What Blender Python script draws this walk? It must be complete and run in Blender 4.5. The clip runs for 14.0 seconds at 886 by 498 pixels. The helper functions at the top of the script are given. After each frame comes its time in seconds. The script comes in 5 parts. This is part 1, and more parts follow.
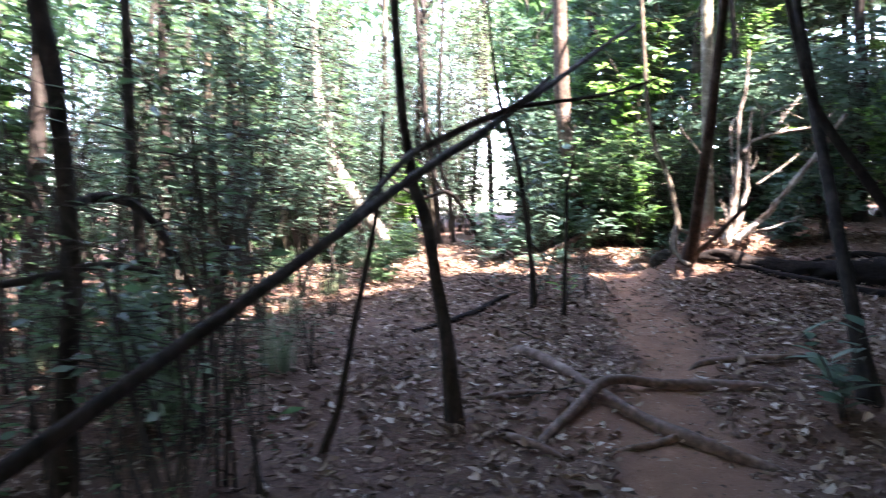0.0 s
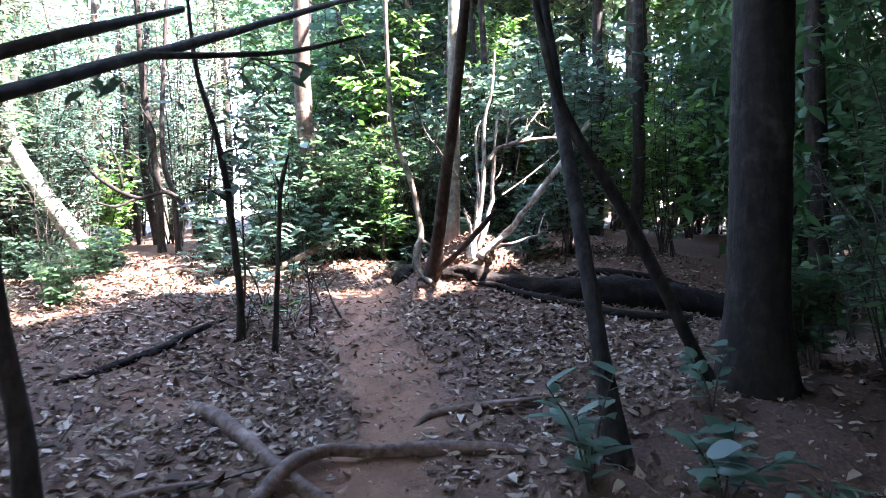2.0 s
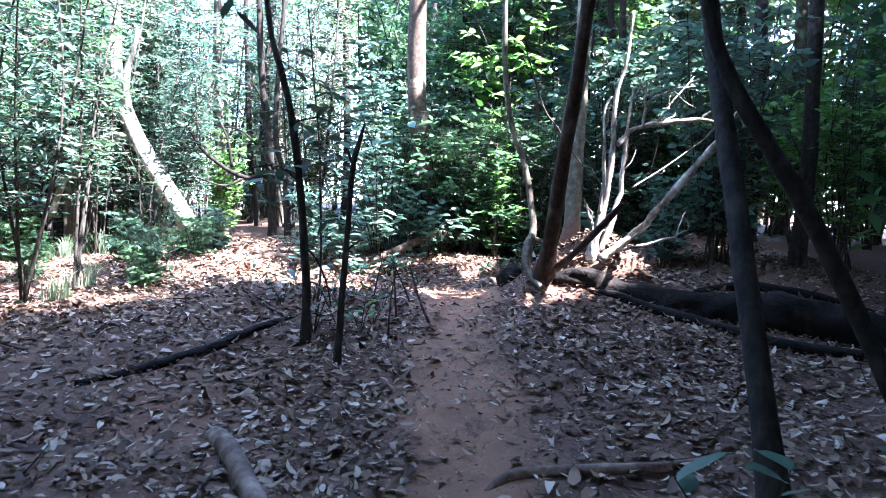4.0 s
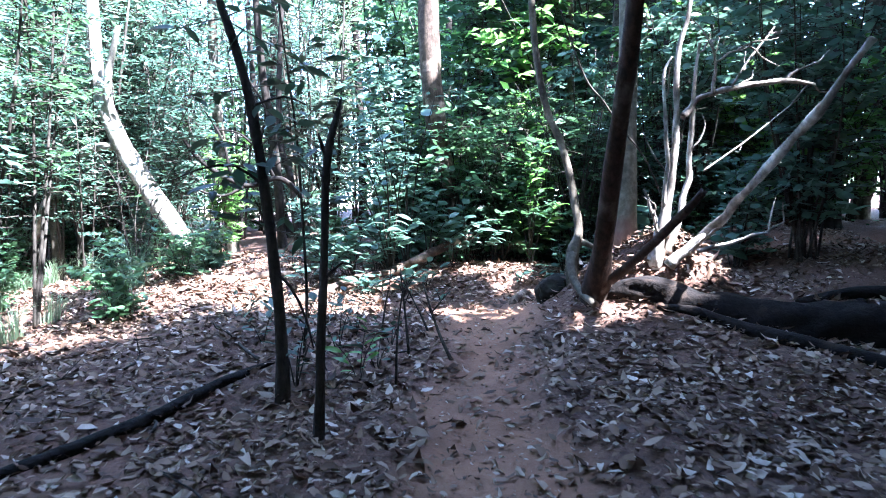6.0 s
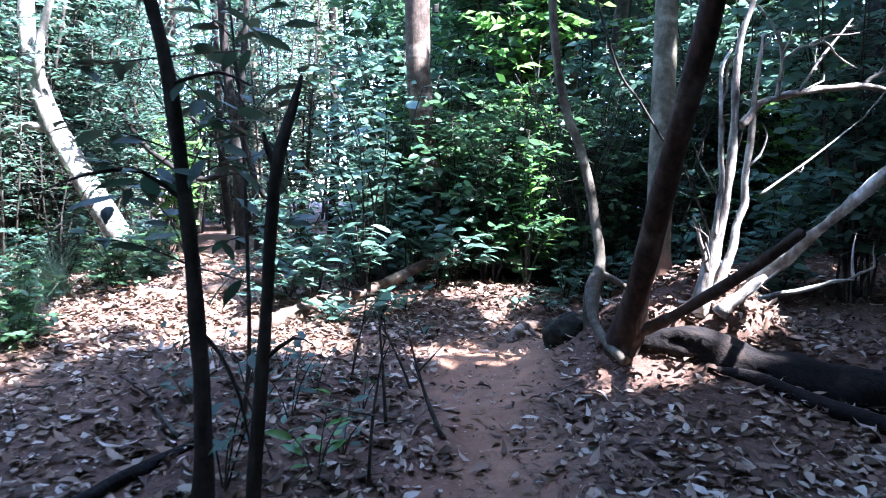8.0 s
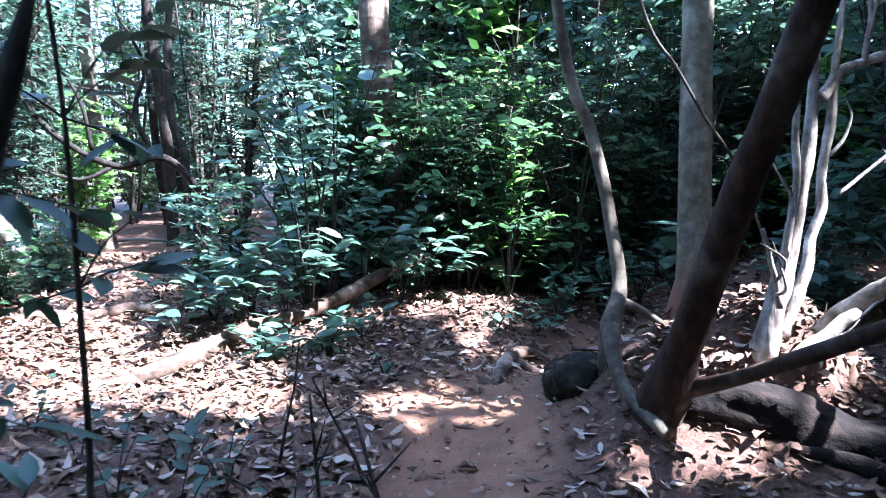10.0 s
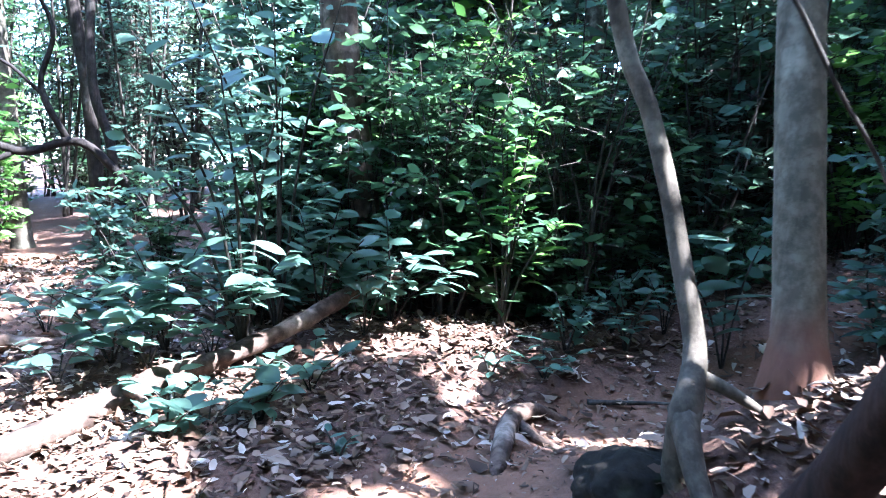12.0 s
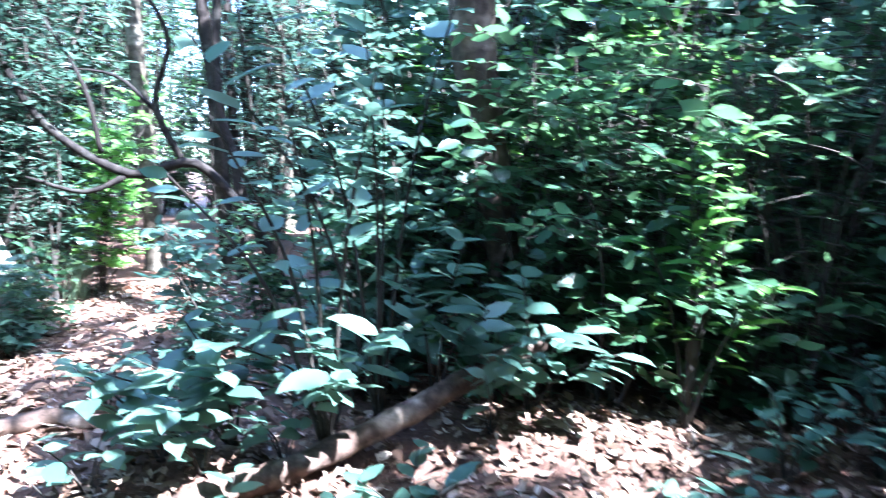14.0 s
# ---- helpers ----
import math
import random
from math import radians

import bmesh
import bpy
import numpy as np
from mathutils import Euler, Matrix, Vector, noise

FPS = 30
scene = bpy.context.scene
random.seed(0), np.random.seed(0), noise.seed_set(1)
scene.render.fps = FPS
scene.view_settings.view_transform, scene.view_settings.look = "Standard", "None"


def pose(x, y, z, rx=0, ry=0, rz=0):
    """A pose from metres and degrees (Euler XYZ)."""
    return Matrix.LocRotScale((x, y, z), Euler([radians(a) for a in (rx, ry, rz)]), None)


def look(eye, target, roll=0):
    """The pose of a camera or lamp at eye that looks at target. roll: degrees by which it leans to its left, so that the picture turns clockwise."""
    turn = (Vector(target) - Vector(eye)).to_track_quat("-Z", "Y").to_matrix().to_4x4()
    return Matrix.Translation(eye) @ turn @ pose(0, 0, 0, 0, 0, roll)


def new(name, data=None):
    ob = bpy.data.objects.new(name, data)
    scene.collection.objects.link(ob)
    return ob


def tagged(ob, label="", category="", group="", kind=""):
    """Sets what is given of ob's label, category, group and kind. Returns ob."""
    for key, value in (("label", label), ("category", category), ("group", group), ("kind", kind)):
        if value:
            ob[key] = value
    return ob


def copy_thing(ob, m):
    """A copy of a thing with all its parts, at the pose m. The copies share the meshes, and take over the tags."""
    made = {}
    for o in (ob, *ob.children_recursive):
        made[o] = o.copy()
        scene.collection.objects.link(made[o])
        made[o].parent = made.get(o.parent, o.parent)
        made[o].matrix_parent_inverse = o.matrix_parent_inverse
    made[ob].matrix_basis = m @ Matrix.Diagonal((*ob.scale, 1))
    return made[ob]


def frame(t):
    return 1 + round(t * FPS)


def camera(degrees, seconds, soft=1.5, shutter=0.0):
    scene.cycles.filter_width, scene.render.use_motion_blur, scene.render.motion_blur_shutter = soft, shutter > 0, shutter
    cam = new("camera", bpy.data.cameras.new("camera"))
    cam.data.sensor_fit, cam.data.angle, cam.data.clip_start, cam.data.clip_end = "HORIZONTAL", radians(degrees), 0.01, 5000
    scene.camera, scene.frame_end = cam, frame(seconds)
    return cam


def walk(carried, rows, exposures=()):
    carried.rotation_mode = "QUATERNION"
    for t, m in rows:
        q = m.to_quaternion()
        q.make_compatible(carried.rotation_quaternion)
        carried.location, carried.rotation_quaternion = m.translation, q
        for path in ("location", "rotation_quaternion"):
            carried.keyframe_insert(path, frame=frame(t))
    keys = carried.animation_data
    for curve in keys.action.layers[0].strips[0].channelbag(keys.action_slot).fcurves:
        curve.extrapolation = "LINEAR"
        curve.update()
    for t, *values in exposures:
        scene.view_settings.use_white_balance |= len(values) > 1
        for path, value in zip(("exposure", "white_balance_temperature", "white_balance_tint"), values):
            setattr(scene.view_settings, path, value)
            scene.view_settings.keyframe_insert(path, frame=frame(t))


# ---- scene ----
cam = camera(64.5, 14.0, 0.95, 0.5)
METRES, EYE, TILT, LEAN, TURN = 9.0, 1.5, -2.0, 1.0, 0.0
ROWS = [
    (0.0, 0.0, 0.0, 0.0, -0.0, 0.0, 0.0),
    (0.5, 0.0176, 0.0361, -0.0004, -6.86, -1.42, -0.16),
    (1.0, 0.0339, 0.0768, -0.001, -11.33, -2.56, 0.23),
    (1.5, 0.0492, 0.1106, 0.0043, -17.39, -2.49, -0.47),
    (2.0, 0.0738, 0.144, 0.0114, -18.77, 0.53, -0.31),
    (2.5, 0.0914, 0.1699, 0.017, -16.87, -2.04, 0.36),
    (3.0, 0.1047, 0.2036, 0.0185, -15.38, -0.42, -1.37),
    (3.5, 0.1159, 0.2315, 0.0183, -12.41, -1.61, -2.08),
    (4.0, 0.1317, 0.26, 0.0166, -8.18, -0.41, -3.33),
    (6.5, 0.162, 0.4411, 0.0322, -5.38, -0.47, -0.4),
    (7.0, 0.1531, 0.4693, 0.05, -5.31, -0.19, -1.56),
    (7.5, 0.1561, 0.5025, 0.0479, -6.63, -0.64, -2.44),
    (10.0, 0.1774, 0.6746, 0.0727, -10.81, -2.86, -2.07),
    (10.5, 0.1855, 0.705, 0.0764, -11.76, -4.34, -2.51),
    (11.0, 0.19, 0.7398, 0.08, -14.15, -2.89, -1.86),
    (11.5, 0.1881, 0.771, 0.0852, -14.91, -2.23, -2.15),
    (12.0, 0.1988, 0.8099, 0.0844, -13.07, -3.6, -2.96),
    (12.5, 0.2173, 0.8422, 0.0891, -12.16, -4.4, -3.54),
    (13.0, 0.2264, 0.8718, 0.0939, -8.25, -3.77, -3.35),
    (13.5, 0.2293, 0.9056, 0.1021, -6.39, -4.85, -2.31),
    (14.0, 0.2258, 0.9351, 0.1078, -0.25, -4.06, -3.18),
]
EXPOSURES = [(0.0, 4.4, 6800, 28), (1.5, 4.75, 6500, 26), (3.0, 4.95, 5900, 22), (4.0, 4.45, 5500, 20), (6.5, 4.3, 5250, 16), (7.5, 4.0, 5250, 19), (10.0, 3.95, 5200, 19), (11.0, 4.1, 5200, 19), (12.5, 4.5, 5080, 16), (13.0, 4.6, 5050, 15), (14.0, 4.4, 5000, 16)]
walk(cam, [(t, pose(0, 0, EYE, TILT, LEAN, TURN) @ pose(METRES * x, METRES * y, METRES * z, 90 + pitch, roll, yaw)) for t, x, y, z, yaw, pitch, roll in ROWS], exposures=EXPOSURES)

# ---- world, sun, exposure ----
SUN_EL, SUN_AZ = 56.0, 124.0          # degrees; azimuth clockwise from +y, seen from above
SUN_DIR = Vector((math.sin(radians(SUN_AZ)) * math.cos(radians(SUN_EL)),
                  math.cos(radians(SUN_AZ)) * math.cos(radians(SUN_EL)), math.sin(radians(SUN_EL))))
world = bpy.data.worlds.new("world")
scene.world = world
world.use_nodes = True
wn = world.node_tree.nodes
sky = wn.new("ShaderNodeTexSky")
sky.sky_type, sky.sun_disc = "NISHITA", False
sky.sun_elevation, sky.sun_rotation = radians(SUN_EL), radians(SUN_AZ)
wn["Background"].inputs["Strength"].default_value = 0.15
world.node_tree.links.new(sky.outputs["Color"], wn["Background"].inputs["Color"])
sun_data = bpy.data.lights.new("sun", "SUN")
sun_data.energy, sun_data.angle, sun_data.color = 5.0, radians(0.55), (1.0, 0.94, 0.86)
sun = new("sun", sun_data)
sun.matrix_world = look(SUN_DIR * 60, (0, 0, 0))


# ---- materials ----
def nodes(name):
    m = bpy.data.materials.new(name)
    m.use_nodes = True
    return m, m.node_tree.nodes, m.node_tree.links, m.node_tree.nodes["Principled BSDF"]


def ramp(nt, stops):
    r = nt.new("ShaderNodeValToRGB")
    e = r.color_ramp.elements
    while len(e) < len(stops):
        e.new(0.5)
    for el, (p, c) in zip(e, stops):
        el.position, el.color = p, (*c, 1)
    return r


def noise_node(nt, ln, scale, detail=4, rough=0.6, vec=None, stretch=None):
    n = nt.new("ShaderNodeTexNoise")
    n.inputs["Scale"].default_value, n.inputs["Detail"].default_value, n.inputs["Roughness"].default_value = scale, detail, rough
    src = nt.new("ShaderNodeTexCoord").outputs["Object"] if vec is None else vec
    if stretch:
        mp = nt.new("ShaderNodeMapping")
        mp.inputs["Scale"].default_value = stretch
        ln.new(src, mp.inputs["Vector"])
        src = mp.outputs["Vector"]
    ln.new(src, n.inputs["Vector"])
    return n


def mix(nt, ln, fac, a, b, kind="MIX"):
    m = nt.new("ShaderNodeMix")
    m.data_type, m.blend_type = "RGBA", kind
    for sock, v in ((m.inputs[0], fac), (m.inputs[6], a), (m.inputs[7], b)):
        if hasattr(v, "is_output"):
            ln.new(v, sock)
        elif isinstance(v, tuple):
            sock.default_value = (*v, 1)
        else:
            sock.default_value = v
    return m.outputs[2]


def bump(nt, ln, bsdf, height, strength, dist):
    b = nt.new("ShaderNodeBump")
    b.inputs["Strength"].default_value, b.inputs["Distance"].default_value = strength, dist
    ln.new(height, b.inputs["Height"])
    ln.new(b.outputs["Normal"], bsdf.inputs["Normal"])


def bark(name, dark, light, patch, patch_at=0.62, rough=0.85, grain=18, relief=0.012, along=(1, 1, 0.22), foot=None):
    """Bark: long vertical fissures, and patches of lichen or bare wood."""
    m, nt, ln, b = nodes(name)
    fine = noise_node(nt, ln, grain, 6, 0.65, stretch=along)
    big = noise_node(nt, ln, 3.1, 3, 0.6)
    base = ramp(nt, [(0.3, dark), (0.7, light)])
    ln.new(fine.outputs["Fac"], base.inputs["Fac"])
    at = ramp(nt, [(patch_at - 0.04, (0, 0, 0)), (patch_at + 0.06, (1, 1, 1))])
    ln.new(big.outputs["Fac"], at.inputs["Fac"])
    colour = mix(nt, ln, at.outputs["Color"], base.outputs["Color"], patch)
    small = noise_node(nt, ln, 13, 5, 0.7)
    spot = ramp(nt, [(0.42, (0.45, 0.45, 0.42)), (0.58, (1, 1, 1)), (0.72, (1.0, 1.0, 1.0))])
    ln.new(small.outputs["Fac"], spot.inputs["Fac"])
    colour = mix(nt, ln, 0.8, colour, spot.outputs["Color"], "MULTIPLY")
    if foot:
        sep = nt.new("ShaderNodeSeparateXYZ")
        ln.new(nt.new("ShaderNodeTexCoord").outputs["Object"], sep.inputs[0])
        add = nt.new("ShaderNodeMath")
        add.operation = "MULTIPLY_ADD"
        add.inputs[1].default_value = 0.7
        ln.new(big.outputs["Fac"], add.inputs[0])
        ln.new(sep.outputs["Z"], add.inputs[2])
        low = ramp(nt, [(0.45, (1, 1, 1)), (0.68, (0, 0, 0))])
        ln.new(add.outputs[0], low.inputs["Fac"])
        colour = mix(nt, ln, low.outputs["Color"], colour, mix(nt, ln, fine.outputs["Fac"], (0.05, 0.02, 0.012), foot))
    ln.new(colour, b.inputs["Base Color"])
    b.inputs["Roughness"].default_value = rough
    b.inputs["Specular IOR Level"].default_value = 0.2
    bump(nt, ln, b, fine.outputs["Fac"], 0.8, relief)
    return m


def leaf_material(name, deep, mid, bright, gloss=0.42, through_light=0.45):
    """Living leaves: each a shade of its own, thin enough to let light through."""
    m, nt, ln, b = nodes(name)
    geo = nt.new("ShaderNodeNewGeometry")
    info = nt.new("ShaderNodeObjectInfo")
    add = nt.new("ShaderNodeMath")
    add.operation = "ADD"
    ln.new(geo.outputs["Random Per Island"], add.inputs[0])
    ln.new(info.outputs["Random"], add.inputs[1])
    half = nt.new("ShaderNodeMath")
    half.operation = "MULTIPLY"
    half.inputs[1].default_value = 0.5
    ln.new(add.outputs[0], half.inputs[0])
    shade = ramp(nt, [(0.05, deep), (0.5, mid), (0.95, bright)])
    ln.new(half.outputs[0], shade.inputs["Fac"])
    spots = noise_node(nt, ln, 26, 3)
    col = mix(nt, ln, 0.35, shade.outputs["Color"], mix(nt, ln, spots.outputs["Fac"], shade.outputs["Color"], deep))
    ln.new(col, b.inputs["Base Color"])
    b.inputs["Roughness"].default_value = gloss
    tr = nt.new("ShaderNodeBsdfTranslucent")
    ln.new(mix(nt, ln, 0.5, col, bright), tr.inputs["Color"])
    mx = nt.new("ShaderNodeMixShader")
    mx.inputs["Fac"].default_value = through_light
    ln.new(b.outputs["BSDF"], mx.inputs[1])
    ln.new(tr.outputs["BSDF"], mx.inputs[2])
    ln.new(mx.outputs["Shader"], nt["Material Output"].inputs["Surface"])
    return m


def dry_leaf_material():
    m, nt, ln, b = nodes("dry_leaves")
    geo = nt.new("ShaderNodeNewGeometry")
    info = nt.new("ShaderNodeObjectInfo")
    add = nt.new("ShaderNodeMath")
    add.operation = "ADD"
    ln.new(geo.outputs["Random Per Island"], add.inputs[0])
    ln.new(info.outputs["Random"], add.inputs[1])
    fr = nt.new("ShaderNodeMath")
    fr.operation = "FRACT"
    ln.new(add.outputs[0], fr.inputs[0])
    shade = ramp(nt, [(0.0, (0.036, 0.02, 0.012)), (0.3, (0.09, 0.052, 0.031)), (0.6, (0.19, 0.122, 0.078)), (0.86, (0.32, 0.24, 0.18)), (1.0, (0.5, 0.425, 0.35))])
    ln.new(fr.outputs[0], shade.inputs["Fac"])
    spots = noise_node(nt, ln, 45, 4)
    ln.new(mix(nt, ln, 0.4, shade.outputs["Color"], mix(nt, ln, spots.outputs["Fac"], (0.05, 0.03, 0.02), shade.outputs["Color"])), b.inputs["Base Color"])
    b.inputs["Roughness"].default_value = 0.78
    b.inputs["Specular IOR Level"].default_value = 0.25
    return m


def ground_material():
    """Humus with crumbs of leaf, and the worn red soil of the trail where the feet go."""
    m, nt, ln, b = nodes("forest_ground")
    geo = nt.new("ShaderNodeNewGeometry")
    pos = geo.outputs["Position"]
    fine = noise_node(nt, ln, 38, 6, 0.7, vec=pos)
    mid = noise_node(nt, ln, 5, 5, 0.6, vec=pos)
    wide = noise_node(nt, ln, 0.9, 3, 0.5, vec=pos)
    humus = ramp(nt, [(0.3, (0.034, 0.016, 0.009)), (0.55, (0.09, 0.045, 0.028)), (0.75, (0.16, 0.095, 0.064))])
    ln.new(fine.outputs["Fac"], humus.inputs["Fac"])
    soil = ramp(nt, [(0.25, (0.14, 0.066, 0.035)), (0.6, (0.245, 0.122, 0.067)), (0.8, (0.34, 0.18, 0.105))])
    ln.new(mid.outputs["Fac"], soil.inputs["Fac"])
    soil2 = mix(nt, ln, 0.6, soil.outputs["Color"], humus.outputs["Color"])
    soil3 = mix(nt, ln, wide.outputs["Fac"], soil.outputs["Color"], soil2)
    worn = nt.new("ShaderNodeAttribute")
    worn.attribute_name = "worn"
    ln.new(mix(nt, ln, worn.outputs["Fac"], humus.outputs["Color"], soil3), b.inputs["Base Color"])
    b.inputs["Roughness"].default_value = 0.95
    bump(nt, ln, b, fine.outputs["Fac"], 0.7, 0.02)
    return m


M_GROUND = ground_material()
M_DRY = dry_leaf_material()
M_LEAF = leaf_material("shrub_leaves", (0.022, 0.058, 0.03), (0.05, 0.118, 0.055), (0.105, 0.2, 0.08))
M_LEAF_TEAL = leaf_material("broad_leaves", (0.032, 0.074, 0.053), (0.07, 0.138, 0.098), (0.12, 0.205, 0.14), 0.46)
# Deepened leaf greens: the shade of backlit leaves is put into the colour.
M_LEAF_SHADED = leaf_material("shade_toned_leaves", (0.012, 0.03, 0.018), (0.026, 0.058, 0.03), (0.05, 0.095, 0.045), 0.6, 0.3)
M_LEAF_LIME = leaf_material("young_leaves", (0.05, 0.15, 0.03), (0.1, 0.24, 0.05), (0.18, 0.35, 0.08), 0.4)
# Pale green of the grass tufts; on HAZE trees it paints in washed-out sunlight.
M_LEAF_PALE = leaf_material("pale_washed_leaves", (0.06, 0.11, 0.06), (0.12, 0.18, 0.1), (0.2, 0.26, 0.16), 0.5)
M_CANOPY = leaf_material("canopy_leaves", (0.02, 0.07, 0.03), (0.045, 0.12, 0.045), (0.09, 0.2, 0.065), 0.45, 0.35)
M_BARK = bark("dark_bark", (0.012, 0.01, 0.009), (0.045, 0.035, 0.029), (0.065, 0.064, 0.055), 0.62, relief=0.02)
# Blacker copy of the dark bark: deep shade is put into its colour.
M_BARK_SHADED = bark("shade_darkened_bark", (0.006, 0.005, 0.005), (0.027, 0.022, 0.018), (0.042, 0.042, 0.036), 0.62, relief=0.02)
M_BARK_RED = bark("red_brown_bark", (0.012, 0.007, 0.005), (0.055, 0.029, 0.02), (0.085, 0.064, 0.05), 0.62, 0.8, 24, 0.012)
M_BARK_GREY = bark("smooth_grey_bark", (0.055, 0.045, 0.032), (0.14, 0.12, 0.09), (0.24, 0.22, 0.17), 0.58, 0.8, 11, 0.008)
M_BARK_FOOT = bark("grey_bark_with_bare_foot", (0.085, 0.075, 0.05), (0.2, 0.18, 0.13), (0.3, 0.28, 0.21), 0.58, 0.8, 11, 0.008, foot=(0.2, 0.1, 0.06))
M_BARK_PALE = bark("pale_bark", (0.1, 0.09, 0.075), (0.3, 0.28, 0.24), (0.45, 0.43, 0.38), 0.56, 0.8, 12, 0.01)
M_BARK_THICKET = bark("brown_mottled_bark", (0.05, 0.034, 0.026), (0.14, 0.105, 0.082), (0.27, 0.21, 0.17), 0.6, 0.85, 12, 0.015)
M_DEAD = bark("bleached_dead_wood", (0.11, 0.09, 0.075), (0.34, 0.3, 0.26), (0.5, 0.46, 0.41), 0.56, 0.85, 20, 0.015)
M_ROTTEN = bark("rotten_log_wood", (0.003, 0.002, 0.002), (0.012, 0.008, 0.006), (0.034, 0.022, 0.015), 0.66, 0.9, 14, 0.03, (1, 1, 1))
M_MOSS = bark("mossy_earth", (0.008, 0.007, 0.005), (0.02, 0.017, 0.012), (0.016, 0.02, 0.01), 0.55, 0.95, 22, 0.008, (1, 1, 1))
M_ROOT = bark("polished_root_wood", (0.07, 0.045, 0.034), (0.19, 0.125, 0.1), (0.25, 0.18, 0.15), 0.62, 0.7, 22, 0.008, (1, 0.6, 1))
M_LOG = bark("brown_log_bark", (0.035, 0.023, 0.017), (0.14, 0.095, 0.07), (0.3, 0.24, 0.19), 0.6, 0.85, 16, 0.012, (1, 1, 1))
M_TWIG = bark("twig_bark", (0.022, 0.02, 0.017), (0.08, 0.07, 0.058), (0.14, 0.13, 0.11), 0.66, 0.85, 40, 0.002)


# ---- the lie of the land ----
_yy = np.linspace(-10, 40, 1001)
_zz = np.interp(_yy, [-10, -3, 0, 2.4, 3.9, 4.5, 5.0, 5.8, 7.5, 9.0, 9.8, 10.7, 11.2, 12.5, 14, 18, 26, 40],
                [-0.3, -0.08, 0.0, 0.08, 0.16, 0.27, 0.35, 0.41, 0.62, 0.79, 0.78, 0.82, 0.95, 1.04, 1.08, 1.25, 1.7, 2.2])
_kern = np.hanning(13)
_zz = np.convolve(np.pad(_zz, 6, mode="edge"), _kern / _kern.sum(), mode="valid")
TRAIL = np.array([(0.0, -4), (0.2, 0), (0.9, 2.3), (1.5, 4.4), (1.8, 5.8), (2.05, 7.2), (2.18, 8.4), (2.3, 9.3), (2.75, 10.0), (3.4, 10.45), (4.8, 10.8), (7, 11.0)])
SIDE = np.array([(2.1, 9.45), (1.2, 9.85), (0.35, 10.9), (0.1, 13.0), (-0.15, 14.2), (-1.4, 17), (-3, 22)])


def smooth(v, a, b):
    k = np.clip((np.asarray(v, float) - a) / (b - a), 0, 1)
    return k * k * (3 - 2 * k)


def path_distance(x, y, line):
    x, y = np.asarray(x, float), np.asarray(y, float)
    best = np.full(x.shape, 1e9)
    for (ax, ay), (bx, by) in zip(line[:-1], line[1:]):
        ux, uy = bx - ax, by - ay
        k = np.clip(((x - ax) * ux + (y - ay) * uy) / (ux * ux + uy * uy), 0, 1)
        best = np.minimum(best, np.hypot(x - ax - k * ux, y - ay - k * uy))
    return best


def worn_at(x, y):
    wob = 0.09 * np.sin(3.1 * x + 1.7 * y) + 0.07 * np.sin(5.3 * y - 2.2 * x)
    a = (1 - smooth(path_distance(x, y, TRAIL) + wob, 0.16, 0.5)) * (1 - 0.25 * smooth(y, 9.6, 10.4))
    b = 0.5 * (1 - smooth(path_distance(x, y, SIDE) + wob, 0.08, 0.45))
    c = 0.85 * np.exp(-((np.asarray(x) - 1.3) ** 2 / 0.5 + (np.asarray(y) - 4.35) ** 2 / 0.25))
    d = 0.6 * np.exp(-((np.asarray(x) - 0.35) ** 2 / 0.3 + (np.asarray(y) - 5.9) ** 2 / 1.6)) * (0.6 + 0.4 * np.sin(4 * x + 3 * y))
    return np.maximum(np.maximum(np.maximum(a, b), c), d)


def height(x, y):
    x, y = np.asarray(x, float), np.asarray(y, float)
    z = np.interp(y, _yy, _zz)
    z = z - 0.13 * np.clip(0.3 - x, 0, 4) * smooth(y, 6, 9) + 0.05 * np.clip(0.6 - x, 0, 2) * (1 - smooth(y, 5, 7.5))
    z = z + 0.06 * np.clip(x - 1.9, 0, 3) * smooth(y, 3, 4.5) * (1 - smooth(y, 9, 10.5))
    z = z - 0.12 * np.clip(x - 4.0, 0, 4) * smooth(y, 5, 7) * (1 - smooth(y, 8.0, 9.2))
    z = z + 0.45 * smooth(x, 3.8, 6.0) * smooth(y, 8.6, 10.5)
    z = z + 0.28 * np.exp(-((x - 3.58) ** 2 + (y - 9.1) ** 2) / 0.4)
    z = z + 0.32 * np.exp(-((x - 3.72) / 0.4) ** 2 - ((y - 8.9) / 0.21) ** 2) + 0.1 * np.exp(-((x - 2.85) / 0.5) ** 2 - ((y - 11.5) / 0.35) ** 2)
    z = z + 0.17 * np.exp(-((x - 3.38) / 0.42) ** 2 - ((y - 9.34) / 0.3) ** 2)
    z = z + 0.035 * np.sin(1.9 * x + 0.6) * np.sin(1.5 * y + 1.1) + 0.018 * np.sin(4.7 * x + 2.0 * y) + 0.014 * np.sin(6.1 * y - 3.3 * x + 0.7)
    far = smooth(np.hypot(x - 1, y - 6), 18, 60)
    return z - 0.05 * worn_at(x, y) + far * 1.2 * np.sin(0.05 * x + 0.4) * np.cos(0.043 * y)


def h(x, y):
    return float(height(x, y))


